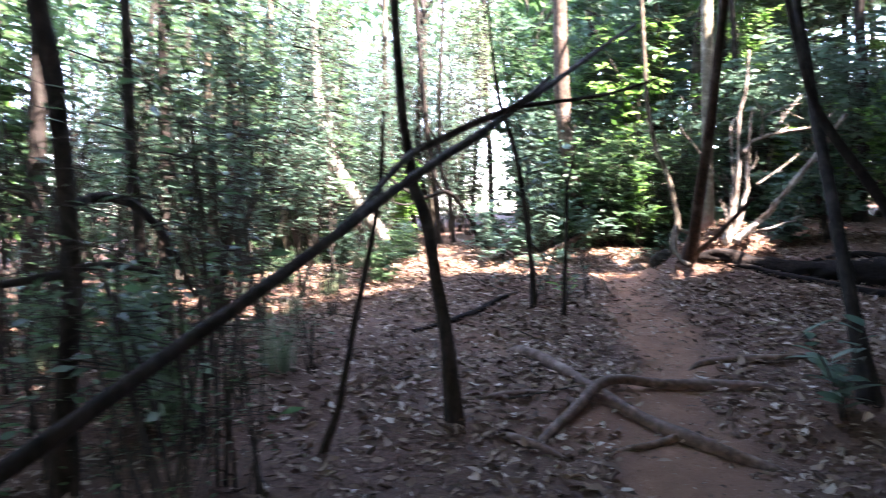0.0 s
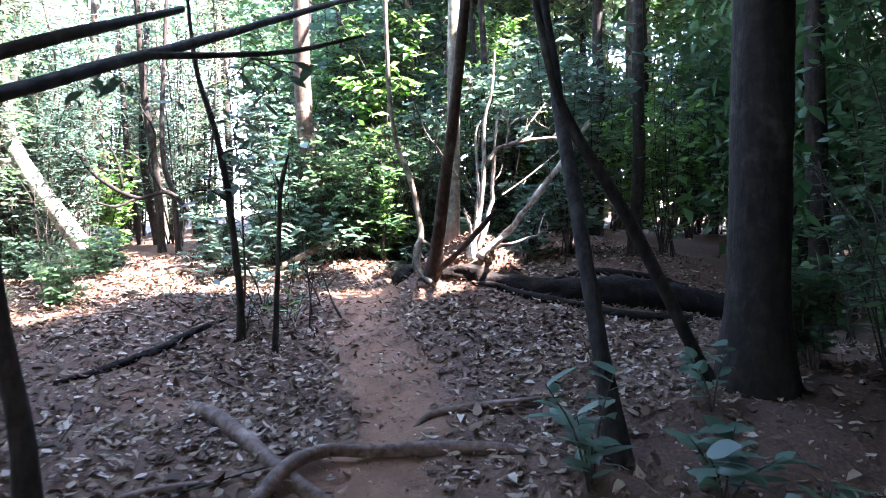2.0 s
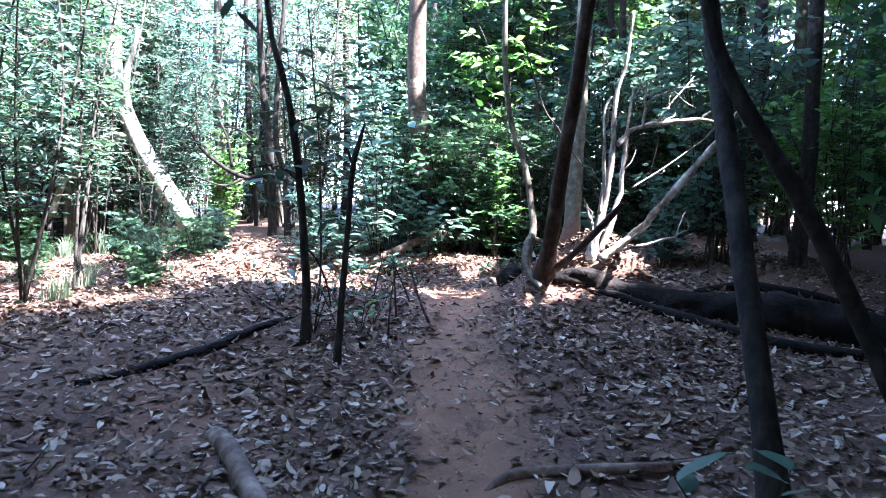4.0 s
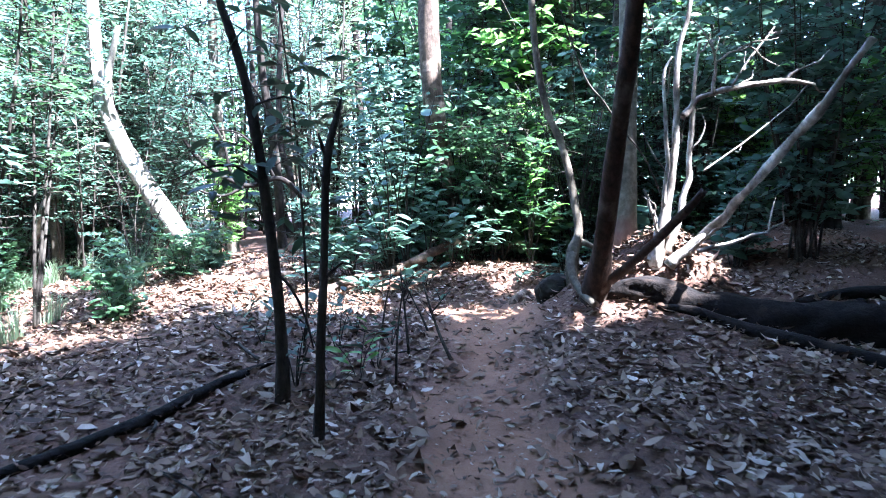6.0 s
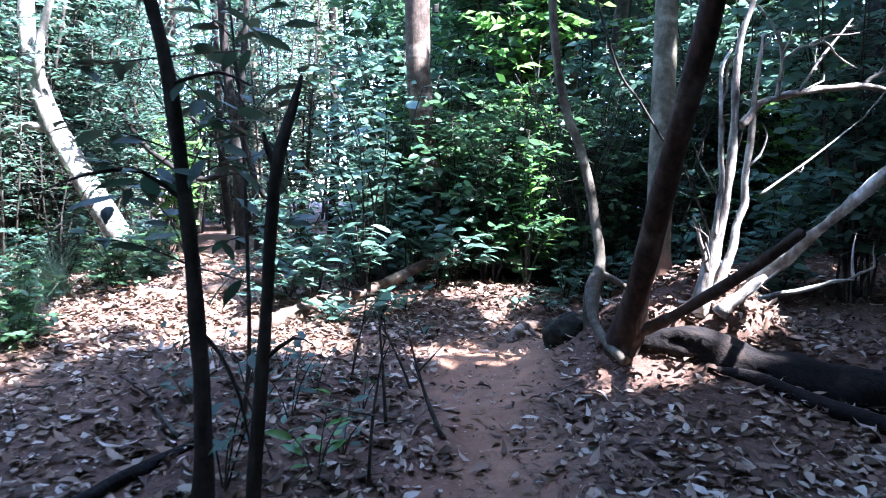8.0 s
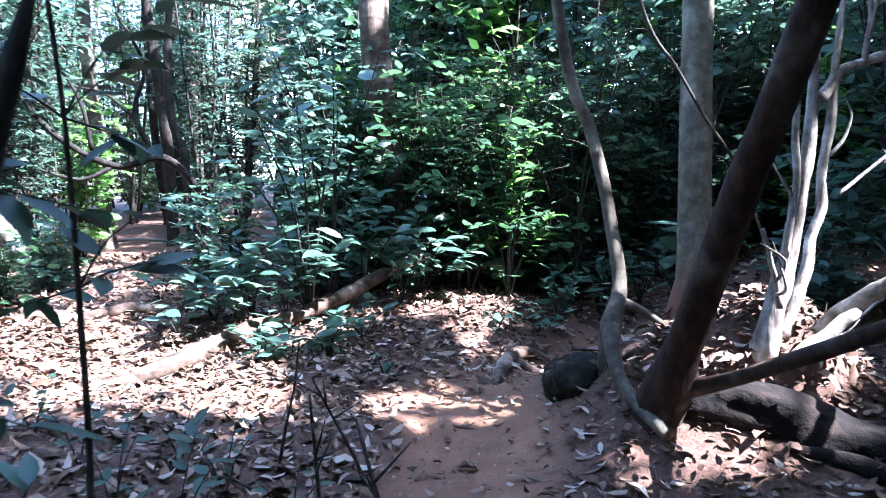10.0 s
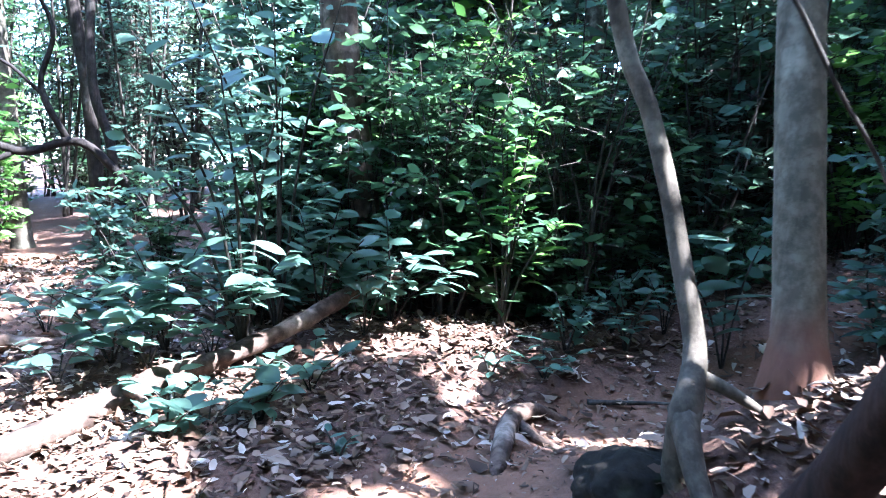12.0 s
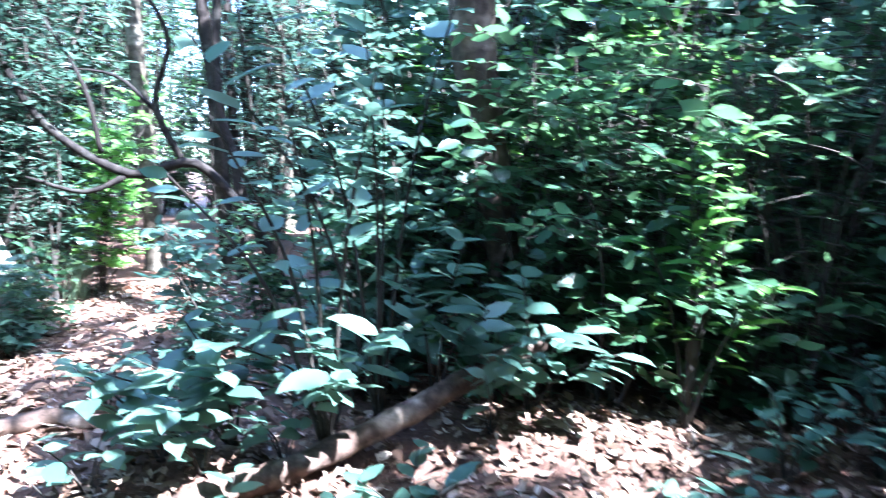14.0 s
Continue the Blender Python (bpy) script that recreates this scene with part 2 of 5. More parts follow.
# ---- builders ----
class Geo:
    """Vertices and faces of one mesh, in world metres."""

    def __init__(self):
        self.v, self.f, self.n = [], [], 0

    def add(self, verts, faces):
        verts = np.asarray(verts, float)
        self.v.append(verts)
        self.f.extend([tuple(int(i) + self.n for i in face) for face in faces])
        self.n += len(verts)
        return self

    def tube(self, pts, radii, seg=8, rough=0.08, step=0.12, seed=0):
        """A limb along a smooth line through pts, with a radius at each."""
        p, r = np.asarray(pts, float), np.asarray(radii, float)
        ext = np.vstack([2 * p[0] - p[1], p, 2 * p[-1] - p[-2]])
        line, rad = [], []
        for i in range(len(p) - 1):
            a, b, c, d = ext[i:i + 4]
            n = max(2, int(np.linalg.norm(c - b) / step) + 1)
            for k in np.arange(n) / n:
                line.append(0.5 * (2 * b + (c - a) * k + (2 * a - 5 * b + 4 * c - d) * k * k + (3 * b - a - 3 * c + d) * k ** 3))
                rad.append(r[i] + (r[i + 1] - r[i]) * k)
        line, rad = np.array(line + [p[-1]]), np.array(rad + [r[-1]])
        rng = np.random.default_rng(seed + 7)
        tan = np.gradient(line, axis=0)
        tan /= np.linalg.norm(tan, axis=1)[:, None] + 1e-9
        side = np.cross(tan[0], (0.3, 0.9, 0.31))
        side /= np.linalg.norm(side)
        verts, m = [], len(line)
        ang = np.arange(seg) / seg * 2 * np.pi
        lump = 1 + rough * rng.normal(size=(m, seg))
        if m > 4:
            lump[1:-1] = (lump[:-2] + 2 * lump[1:-1] + lump[2:]) / 4
        for i in range(m):
            side = side - tan[i] * side.dot(tan[i])
            side /= np.linalg.norm(side) + 1e-9
            other = np.cross(tan[i], side)
            ring = np.cos(ang)[:, None] * side + np.sin(ang)[:, None] * other
            verts.append(line[i] + ring * (rad[i] * lump[i])[:, None])
        verts = np.vstack(verts)
        faces = [(i * seg + j, i * seg + (j + 1) % seg, (i + 1) * seg + (j + 1) % seg, (i + 1) * seg + j) for i in range(m - 1) for j in range(seg)]
        faces += [tuple(range(seg))[::-1], tuple((m - 1) * seg + j for j in range(seg))]
        return self.add(verts, faces)

    def leaves(self, at, way, up, length, width, fine=True, curl=0.12):
        """Leaf blades: at their stalk ends, pointing along way, upper side towards up."""
        at, way, up = (np.asarray(a, float) for a in (at, way, up))
        n = len(at)
        length, width = np.broadcast_to(length, n)[:, None, None], np.broadcast_to(width, n)[:, None, None]
        curl = np.broadcast_to(curl, n)[:, None, None]
        way = way / (np.linalg.norm(way, axis=1)[:, None] + 1e-9)
        side = np.cross(up, way)
        side /= np.linalg.norm(side, axis=1)[:, None] + 1e-9
        nor = np.cross(way, side)
        if fine:
            t = np.array([(0, 0, 0), (0.28, 0.46, 0.06), (0.3, 0, -0.01), (0.28, -0.46, 0.06), (0.68, 0.38, 0.0), (0.7, 0, -0.06), (0.68, -0.38, 0.0), (1, 0, -0.2)])
            fc = [(0, 2, 1), (0, 3, 2), (1, 2, 5, 4), (2, 3, 6, 5), (4, 5, 7), (5, 6, 7)]
        elif fine is None:
            t = np.array([(0, 0, 0)] + [p for u, w, d in ((0.12, 0.27, 0.0), (0.34, 0.48, -0.01), (0.6, 0.45, -0.05), (0.84, 0.22, -0.11)) for p in ((u, w, d + 0.05), (u + 0.01, 0, d), (u, -w, d + 0.05))] + [(1, 0, -0.18)])
            fc = [(0, 2, 1), (0, 3, 2)] + [q for k in (1, 4, 7) for q in ((k, k + 1, k + 4, k + 3), (k + 1, k + 2, k + 5, k + 4))] + [(10, 11, 13), (11, 12, 13)]
        else:
            t = np.array([(0, 0, 0), (0.45, 0.5, 0.06), (0.45, -0.5, 0.06), (1, 0, -0.15)])
            fc = [(0, 2, 3), (0, 3, 1)]
        k = len(t)
        v = (at[:, None, :] + t[None, :, 0:1] * length * way[:, None, :] + t[None, :, 1:2] * width * side[:, None, :]
             + (t[None, :, 2:3] * (curl / 0.12)) * length * nor[:, None, :])
        base = (np.arange(n) * k).tolist()
        self.v.append(v.reshape(-1, 3))
        self.f.extend([tuple(b + self.n + i for i in face) for b in base for face in fc])
        self.n += n * k
        return self

    def mesh(self, name, origin=(0, 0, 0), soft=True):
        me = bpy.data.meshes.new(name)
        v = np.vstack(self.v) - np.asarray(origin, float)
        me.from_pydata(v.tolist(), [], self.f)
        if soft:
            me.shade_smooth()
        me.update()
        return me


def thing(name, at, label, category, group="", kind=""):
    ob = new(name)
    ob.location = at
    ob.empty_display_size = 0.1
    return tagged(ob, label, category, group, kind)


def part(name, geo, material, parent, label="", soft=True, kind=""):
    top, at = parent, Vector((0, 0, 0))
    while top is not None:
        at = at + top.location
        top = top.parent
    me = geo.mesh(name, at, soft)
    me.materials.append(material)
    ob = new(name, me)
    ob.parent = parent
    if label or kind:
        tagged(ob, label, "", "", kind)
    return ob


def single(name, geo, material, at, label, category, group="", kind=""):
    me = geo.mesh(name, at)
    me.materials.append(material)
    ob = new(name, me)
    ob.location = at
    return tagged(ob, label, category, group, kind)


def unit(v):
    return v / (np.linalg.norm(v) + 1e-9)


# Places that the sun reaches through gaps in the canopy: x, y, z, radius.
GAPS = [(3.0, 8.5, 0.92, 0.3), (3.72, 8.95, 1.4, 0.3), (3.98, 9.05, 1.35, 0.3), (3.45, 9.0, 1.28, 0.2), (3.42, 8.8, 1.18, 0.14), (3.2, 9.08, 1.2, 0.12), (4.25, 9.1, 1.2, 0.2), (3.6, 8.95, 1.1, 0.5), (3.95, 9.2, 1.1, 0.35), (3.3, 8.9, 1.0, 0.2), (0.6, 10.6, 0.7, 0.6), (-0.3, 11.2, 0.6, 0.7), (0.1, 9.9, 0.6, 0.35),
        (1.3, 9.8, 0.75, 0.3), (1.9, 9.75, 0.75, 0.2), (2.5, 9.7, 0.78, 0.2), (2.8, 11.15, 0.95, 0.33), (3.05, 10.45, 0.85, 0.25), (1.55, 10.85, 1.4, 0.45), (1.2, 11.0, 1.0, 0.3),
        (3.2, 11.45, 2.2, 0.45), (2.82, 11.35, 1.05, 0.34), (3.0, 11.5, 1.6, 0.25), (4.1, 8.1, 2.0, 0.3), (3.72, 8.75, 2.2, 0.16), (2.4, 12.4, 1.75, 0.18), (-1.8, 13.7, 2.3, 0.5), (-1.0, 15.4, 1.2, 1.6), (-3, 17, 2, 2.5),
        (-1.5, 20, 3, 3.0), (2.2, 12.8, 4.0, 0.5), (3.55, 9.2, 1.5, 0.12), (3.5, 9.2, 2.9, 0.2), (0.3, 12.6, 1.0, 0.5), (-4.5, 12, 2, 1.5),
        (-6, 20, 3, 4), (3.5, 13, 3.2, 0.6), (1.0, 13.2, 2.5, 0.6), (5.5, 14.5, 3.5, 0.7), (-3, 11, 1.5, 1.4), (-2.2, 8.6, 0.6, 0.5), (-0.9, 9.2, 0.5, 0.35), (-4.5, 8.5, 1.5, 0.9), (-6.5, 15, 3, 2.5), (-2.5, 12.8, 1.5, 1.0),
        (1.9, 11.0, 1.2, 0.3), (2.6, 11.3, 1.4, 0.3), (1.0, 10.2, 0.75, 0.35), (3.3, 10.2, 0.85, 0.15), (2.1, 9.4, 0.75, 0.12), (2.7, 10.7, 0.85, 0.16), (3.9, 8.95, 1.3, 0.22), (3.64, 8.76, 1.65, 0.12), (3.68, 8.78, 2.7, 0.12), (3.8, 8.85, 1.4, 0.22), (4.15, 7.95, 2.1, 0.3), (4.5, 8.35, 2.4, 0.3), (3.95, 8.95, 1.25, 0.28), (3.6, 8.9, 1.35, 0.25), (3.75, 9.35, 1.2, 0.25), (3.3, 10.0, 0.9, 0.18), (3.5, 9.6, 1.1, 0.15), (2.9, 10.3, 0.85, 0.2), (4.3, 10.9, 1.6, 0.2), (3.6, 11.2, 1.1, 0.2)]
_g = np.random.default_rng(61)
GAPS += [(_g.uniform(0.8, 5.0), _g.uniform(11.4, 14), _g.uniform(1.0, 3.6), _g.uniform(0.12, 0.3)) for _ in range(44)]
GAPS += [(_g.uniform(-0.6, 3.6), _g.uniform(8.6, 11), 0.8, _g.uniform(0.05, 0.13)) for _ in range(16)]
SUN_V = np.array(SUN_DIR)


def sunny(p):
    """Which of the points p stand between the sun and one of the gaps' places."""
    cut = np.zeros(len(p), bool)
    for x, y, z, r in GAPS:
        d = p - np.array((x, y, z))
        along = d @ SUN_V
        off = np.linalg.norm(d - along[:, None] * SUN_V, axis=1)
        cut |= (off < r + 0.06) & (along > 0.4)
    return cut


# Openings in the canopy through which the sky looks down: x, y, radius.
SKY_GAPS = [(-2.6, 4.4, 1.5), (-3.6, 7.0, 1.6), (3.2, 7.0, 1.2), (1.3, 5.1, 0.8), (0.3, 11.0, 1.8), (2.4, 11.4, 1.7), (3.8, 12.2, 1.5), (2.6, 13.2, 1.0), (-2.5, 15.5, 2.8), (3.7, 9.0, 0.8), (-5, 21, 4), (-0.5, 19, 3), (-1.6, 8.8, 1.1), (-4, 11, 1.6)]


def open_sky(p):
    cut = np.zeros(len(p), bool)
    for x, y, r in SKY_GAPS:
        cut |= np.hypot(p[:, 0] - x, p[:, 1] - y) < r
    return cut


# ---- ground ----
def graded(lo, hi, a, b, step):
    mid = np.arange(a, b + step / 2, step)
    out, d, v = [], step, b
    while v < hi:
        d *= 1.22
        v += d
        out.append(v)
    back, d, v = [], step, a
    while v > lo:
        d *= 1.22
        v -= d
        back.append(v)
    return np.array(back[::-1] + mid.tolist() + out)


def build_ground():
    xs, ys = graded(-900, 900, -4.0, 8.0, 0.09), graded(-900, 900, -1.0, 14.5, 0.09)
    gx, gy = np.meshgrid(xs, ys)
    near = np.exp(-((gx - 1.5) ** 2 + (gy - 6) ** 2) / 150)
    rng = np.random.default_rng(3)
    z = height(gx, gy) + near * rng.normal(0, 0.006, gx.shape)
    v = np.stack([gx, gy, z], -1).reshape(-1, 3)
    nx, ny = len(xs), len(ys)
    i = (np.arange(ny - 1)[:, None] * nx + np.arange(nx - 1)[None]).ravel()
    f = np.stack([i, i + 1, i + nx + 1, i + nx], 1)
    me = bpy.data.meshes.new("ground")
    me.from_pydata(v.tolist(), [], f.tolist())
    at = me.attributes.new("worn", "FLOAT", "POINT")
    at.data.foreach_set("value", worn_at(gx, gy).ravel().astype(np.float32))
    me.shade_smooth()
    me.materials.append(M_GROUND)
    tagged(new("ground", me), "forest floor of dark humus with a worn red-brown dirt trail", "ground", kind="structure")


build_ground()


# ---- trees ----
def crown_leaves(rng, centre, radius, tall, count, size):
    """Clumps of leaves within a flattened round crown, ragged at the edge."""
    clumps = rng.normal(size=(max(12, count // 45), 3))
    clumps = clumps / np.linalg.norm(clumps, axis=1)[:, None] * rng.uniform(0.35, 1.05, (len(clumps), 1))
    pick = clumps[rng.integers(0, len(clumps), count)] + rng.normal(0, 0.16, (count, 3))
    p = np.asarray(centre) + pick * np.array((radius, radius, tall))
    p = p[~(sunny(p) | open_sky(p))]
    way = rng.normal(size=(len(p), 3)) + np.array((0, 0, -0.5))
    up = rng.normal(0, 0.5, (len(p), 3)) + np.array((0, 0, 1.0))
    ln = size * rng.uniform(0.7, 1.3, len(p))
    return Geo().leaves(p, way, up, ln, ln * 0.52, fine=False)


def tree(line, radii, material, label, crown=None, group="", limbs=(), flare=1.35, seg=12, seed=0, name="tree", rough=0.06):
    """A tree: its stem along line, side limbs, and a crown (centre, radius, height, leaves, leaf length)."""
    line = [tuple(p) for p in line]
    x, y, z = line[0]
    ob = thing(name, (x, y, z), label, "tree", group)
    pts = [(x, y, z - 0.15)] + line
    rad = [radii[0] * flare] + list(radii)
    if len(line) > 1:
        a, b = np.array(line[0]), np.array(line[1])
        pts.insert(2, tuple(a + (b - a) * min(0.5, 0.25 / np.linalg.norm(b - a))))
        rad[1] = radii[0] * flare * 0.92
        rad.insert(2, radii[0])
    part("trunk", Geo().tube(pts, rad, seg, rough, seed=seed), material, ob)
    for k, (lp, lr) in enumerate(limbs):
        part("branch", Geo().tube(lp, lr, 7, 0.1, seed=seed + k + 1), material, ob)
    if crown:
        centre, r, tall, count, size = crown
        rng = np.random.default_rng(seed + 50)
        top = np.array(line[-1])
        for k in range(4):
            a = rng.uniform(0, 6.28)
            tip = np.array(centre) + np.array((math.cos(a) * r * 0.6, math.sin(a) * r * 0.6, rng.uniform(-0.2, 0.6) * tall))
            midp = (top + tip) / 2 + rng.normal(0, 0.15, 3)
            part("branch", Geo().tube([top - np.array((0, 0, 0.15 * k)), midp, tip], [radii[-1] * 0.8, radii[-1] * 0.5, 0.012], 6, 0.08, 0.3, seed + k), material, ob)
        part("crown", crown_leaves(rng, centre, r, tall, count, size), M_CANOPY, ob, "dense green leaves", kind="stuff")
    return ob


def above(line, r=3.0, count=1500, dz=2.0, size=0.27):
    x, y, z = line[-1]
    return ((x, y, z + dz * 0.6), r, dz, count, size)


# The leaning red-brown tree beside the trail.
red = [(3.1, 8.8, h(3.1, 8.8)), (3.08, 8.62, 1.32), (3.02, 8.2, 1.95), (2.97, 7.8, 2.55), (2.95, 7.6, 2.95), (2.97, 7.4, 3.8), (3.05, 7.2, 5.2), (3.1, 7.0, 7.0)]
tree(red, [0.1, 0.072, 0.062, 0.055, 0.052, 0.048, 0.042, 0.035], M_BARK_RED, "leaning red-brown tree at the fallen log", above(red, 2.8), seed=11,
     limbs=[([(3.16, 8.66, 1.12), (3.2, 8.4, 1.24), (3.26, 7.9, 1.5), (3.32, 7.55, 1.72)], [0.04, 0.032, 0.028, 0.022])])
# The thin pale tree with a knee at its foot.
thin = [(3.02, 9.2, h(3.02, 9.2) - 0.02), (3.02, 9.18, 1.3), (3.06, 9.22, 1.38), (3.1, 9.28, 1.48), (3.085, 9.36, 1.72), (3.06, 9.43, 1.96), (2.99, 9.48, 2.24), (2.89, 9.52, 2.5), (2.79, 9.58, 3.2), (2.75, 9.7, 5.0), (2.75, 9.8, 6.5)]
tree(thin, [0.05, 0.05, 0.042, 0.036, 0.034, 0.033, 0.032, 0.031, 0.028, 0.024, 0.02], M_BARK_GREY, "slender crooked grey tree with blotched bark", above(thin, 2.4, 1100), seed=12, rough=0.07, flare=1.1,
     limbs=[([(3.03, 9.2, 1.3), (2.99, 9.1, 1.22), (2.97, 8.98, 1.1), (2.99, 8.84, 1.02), (3.01, 8.73, 0.98), (3.03, 8.62, 0.94)], [0.05, 0.044, 0.034, 0.03, 0.03, 0.034]),
            ([(3.06, 9.24, 1.4), (3.16, 9.22, 1.36), (3.26, 9.18, 1.3), (3.36, 9.12, 1.22)], [0.03, 0.022, 0.018, 0.012])])
# The straight grey trunk.
grey = [(3.49, 9.27, h(3.49, 9.27)), (3.52, 9.33, 1.6), (3.59, 9.52, 2.5), (3.66, 9.7, 3.5), (3.74, 9.92, 4.7), (3.9, 10.2, 7.5)]
tree(grey, [0.096, 0.085, 0.082, 0.08, 0.075, 0.06], M_BARK_FOOT, "straight smooth grey tree trunk, reddish at its foot", above(grey, 3.2, 1700), seed=13, seg=16, flare=1.45, rough=0.03)
# The wiry tree at the near left.
wiry = [(0.05, 4.25, h(0.05, 4.25)), (0.01, 4.25, 0.81), (-0.05, 4.25, 1.18), (-0.1, 4.25, 1.53), (-0.17, 4.26, 1.72), (-0.2, 4.27, 1.93), (-0.24, 4.28, 2.25), (-0.27, 4.3, 3.2), (-0.2, 4.4, 5.2)]
tree(wiry, [0.054, 0.042, 0.039, 0.041, 0.038, 0.032, 0.03, 0.026, 0.02], M_BARK, "slender kinked brown tree beside the trail", above(wiry, 2.2, 900), seed=14)
# Two stems at the right of the trail: an upright one, and a slanting one behind it.
r1 = [(2.74, 4.5, h(2.74, 4.5)), (2.76, 4.72, 0.85), (2.83, 5.08, 1.54), (2.88, 5.35, 2.05), (2.93, 5.62, 2.6), (2.95, 5.9, 3.6), (3.0, 6.1, 6.0)]
tree(r1, [0.066, 0.05, 0.047, 0.045, 0.043, 0.039, 0.03], M_BARK_SHADED, "dark slender tree at the trail's edge", above(r1, 2.4, 1100), seed=15)
r2 = [(3.9, 5.2, h(3.9, 5.2)), (3.72, 5.21, 0.82), (3.43, 5.24, 1.36), (3.19, 5.28, 1.77), (2.9, 5.32, 2.2), (2.75, 5.35, 2.6), (2.55, 5.4, 3.6)]
tree(r2, [0.046, 0.043, 0.043, 0.042, 0.036, 0.028, 0.018], M_BARK_SHADED, "thin dark stem slanting across another tree", None, seed=16)
# The thick dark trunk.
big = [(4.15, 5.05, h(4.15, 5.05)), (4.17, 5.06, 1.2), (4.2, 5.08, 2.5), (4.22, 5.1, 4.5), (4.2, 5.1, 8.5)]
tree(big, [0.24, 0.2, 0.195, 0.185, 0.13], M_BARK_SHADED, "thick dark tree trunk in deep shade", above(big, 3.8, 2200, 2.4), seed=17, seg=20, rough=0.03)
# The pale leaning trunk beyond the clearing.
pale = [(-0.85, 13.4, h(-0.85, 13.4)), (-1.38, 13.58, 1.6), (-1.75, 13.72, 2.15), (-2.1, 13.86, 2.72), (-2.4, 14.0, 3.6), (-2.5, 14.1, 5.5), (-2.5, 14.1, 7.5)]
tree(pale, [0.15, 0.14, 0.135, 0.13, 0.1, 0.08, 0.05], M_BARK_PALE, "pale trunk leaning over the sunlit clearing", above(pale, 2.0, 500), seed=18,
     limbs=[([(-2.0, 13.8, 2.6), (-2.6, 13.9, 2.5), (-3.1, 14.0, 1.9), (-3.3, 14.0, 1.3)], [0.07, 0.06, 0.05, 0.05]), ([(-2.1, 13.86, 2.7), (-2.2, 13.8, 3.4), (-2.0, 13.7, 4.2)], [0.07, 0.055, 0.04])])
# The trunk within the thicket.
thk = [(2.5, 12.4, h(2.5, 12.4)), (2.4, 12.4, 1.75), (2.27, 12.4, 2.4), (2.18, 12.4, 3.0), (2.12, 12.4, 4.1), (2.1, 12.5, 8.0)]
tree(thk, [0.12, 0.1, 0.12, 0.13, 0.13, 0.09], M_BARK_THICKET, "brown mottled trunk standing in the thicket", above(thk, 3.2, 1400), seed=19)
# Two dark saplings on the trail's left edge, one with its top broken off.
s1 = [(0.95, 7.46, h(0.95, 7.46)), (0.945, 7.47, 0.95), (0.9, 7.49, 1.44), (0.85, 7.5, 1.86), (0.79, 7.52, 2.22), (0.71, 7.53, 2.53), (0.6, 7.54, 2.94), (0.5, 7.55, 4.0)]
tree(s1, [0.036, 0.032, 0.03, 0.028, 0.026, 0.024, 0.019, 0.01], M_BARK, "dark whippy sapling with a curving stem", None, seed=20, name="sapling", seg=10, rough=0.13, limbs=[
    ([(0.87, 7.5, 1.75), (0.72, 7.46, 1.86), (0.55, 7.42, 1.84), (0.42, 7.4, 1.78)], [0.009, 0.007, 0.005, 0.003]), ([(0.8, 7.52, 2.18), (0.98, 7.45, 2.22), (1.1, 7.4, 2.17)], [0.008, 0.006, 0.003]),
    ([(0.91, 7.49, 1.3), (1.0, 7.45, 1.22), (1.08, 7.42, 1.06), (1.12, 7.4, 0.9)], [0.009, 0.008, 0.007, 0.004])])
s2 = [(1.18, 6.93, h(1.18, 6.93)), (1.195, 6.93, 0.98), (1.215, 6.94, 1.4), (1.225, 6.95, 1.68), (1.24, 6.96, 1.9), (1.275, 6.97, 2.04), (1.3, 6.97, 2.14)]
tree(s2, [0.023, 0.021, 0.02, 0.019, 0.02, 0.015, 0.005], M_BARK, "dark sapling with its top broken off", None, seed=21, name="sapling", seg=10, rough=0.14,
     limbs=[([(1.235, 6.96, 1.86), (1.21, 6.96, 1.92), (1.195, 6.96, 1.97)], [0.014, 0.01, 0.005]), ([(1.21, 6.94, 1.3), (1.3, 6.9, 1.38), (1.36, 6.88, 1.36)], [0.007, 0.005, 0.002])])
# A dark stem at the walk's start, with an arched branch.
n0 = [(-1.83, 3.3, h(-1.83, 3.3)), (-1.8, 3.3, 0.73), (-1.75, 3.3, 1.25), (-1.78, 3.3, 1.93), (-1.82, 3.3, 2.32), (-1.88, 3.3, 2.65), (-1.95, 3.3, 3.6), (-1.9, 3.4, 5.2)]
tree(n0, [0.06, 0.052, 0.047, 0.045, 0.05, 0.05, 0.04, 0.028], M_BARK, "dark thin tree with an arched side branch", above(n0, 2.2, 900), seed=22, limbs=[
    ([(-1.78, 3.3, 1.58), (-1.75, 3.5, 1.66), (-1.6, 3.6, 1.64), (-1.42, 3.6, 1.45), (-1.28, 3.6, 1.15)], [0.026, 0.026, 0.026, 0.022, 0.013]),
    ([(-1.76, 3.3, 1.3), (-1.95, 3.2, 1.27), (-2.4, 3.1, 1.2)], [0.024, 0.02, 0.012]), ([(-1.76, 3.3, 1.32), (-1.5, 3.2, 1.34), (-1.3, 3.2, 1.3)], [0.02, 0.016, 0.008])])
lean0 = [(-0.7, 3.95, h(-0.7, 3.95)), (-0.6, 3.92, 0.5), (-0.5, 3.85, 0.95), (-0.41, 3.75, 1.3), (-0.33, 3.7, 1.68), (-0.3, 3.7, 2.1)]
tree(lean0, [0.026, 0.022, 0.019, 0.017, 0.015, 0.01], M_BARK, "thin dark sapling leaning under the bare pole", None, seed=23, name="sapling", seg=8)
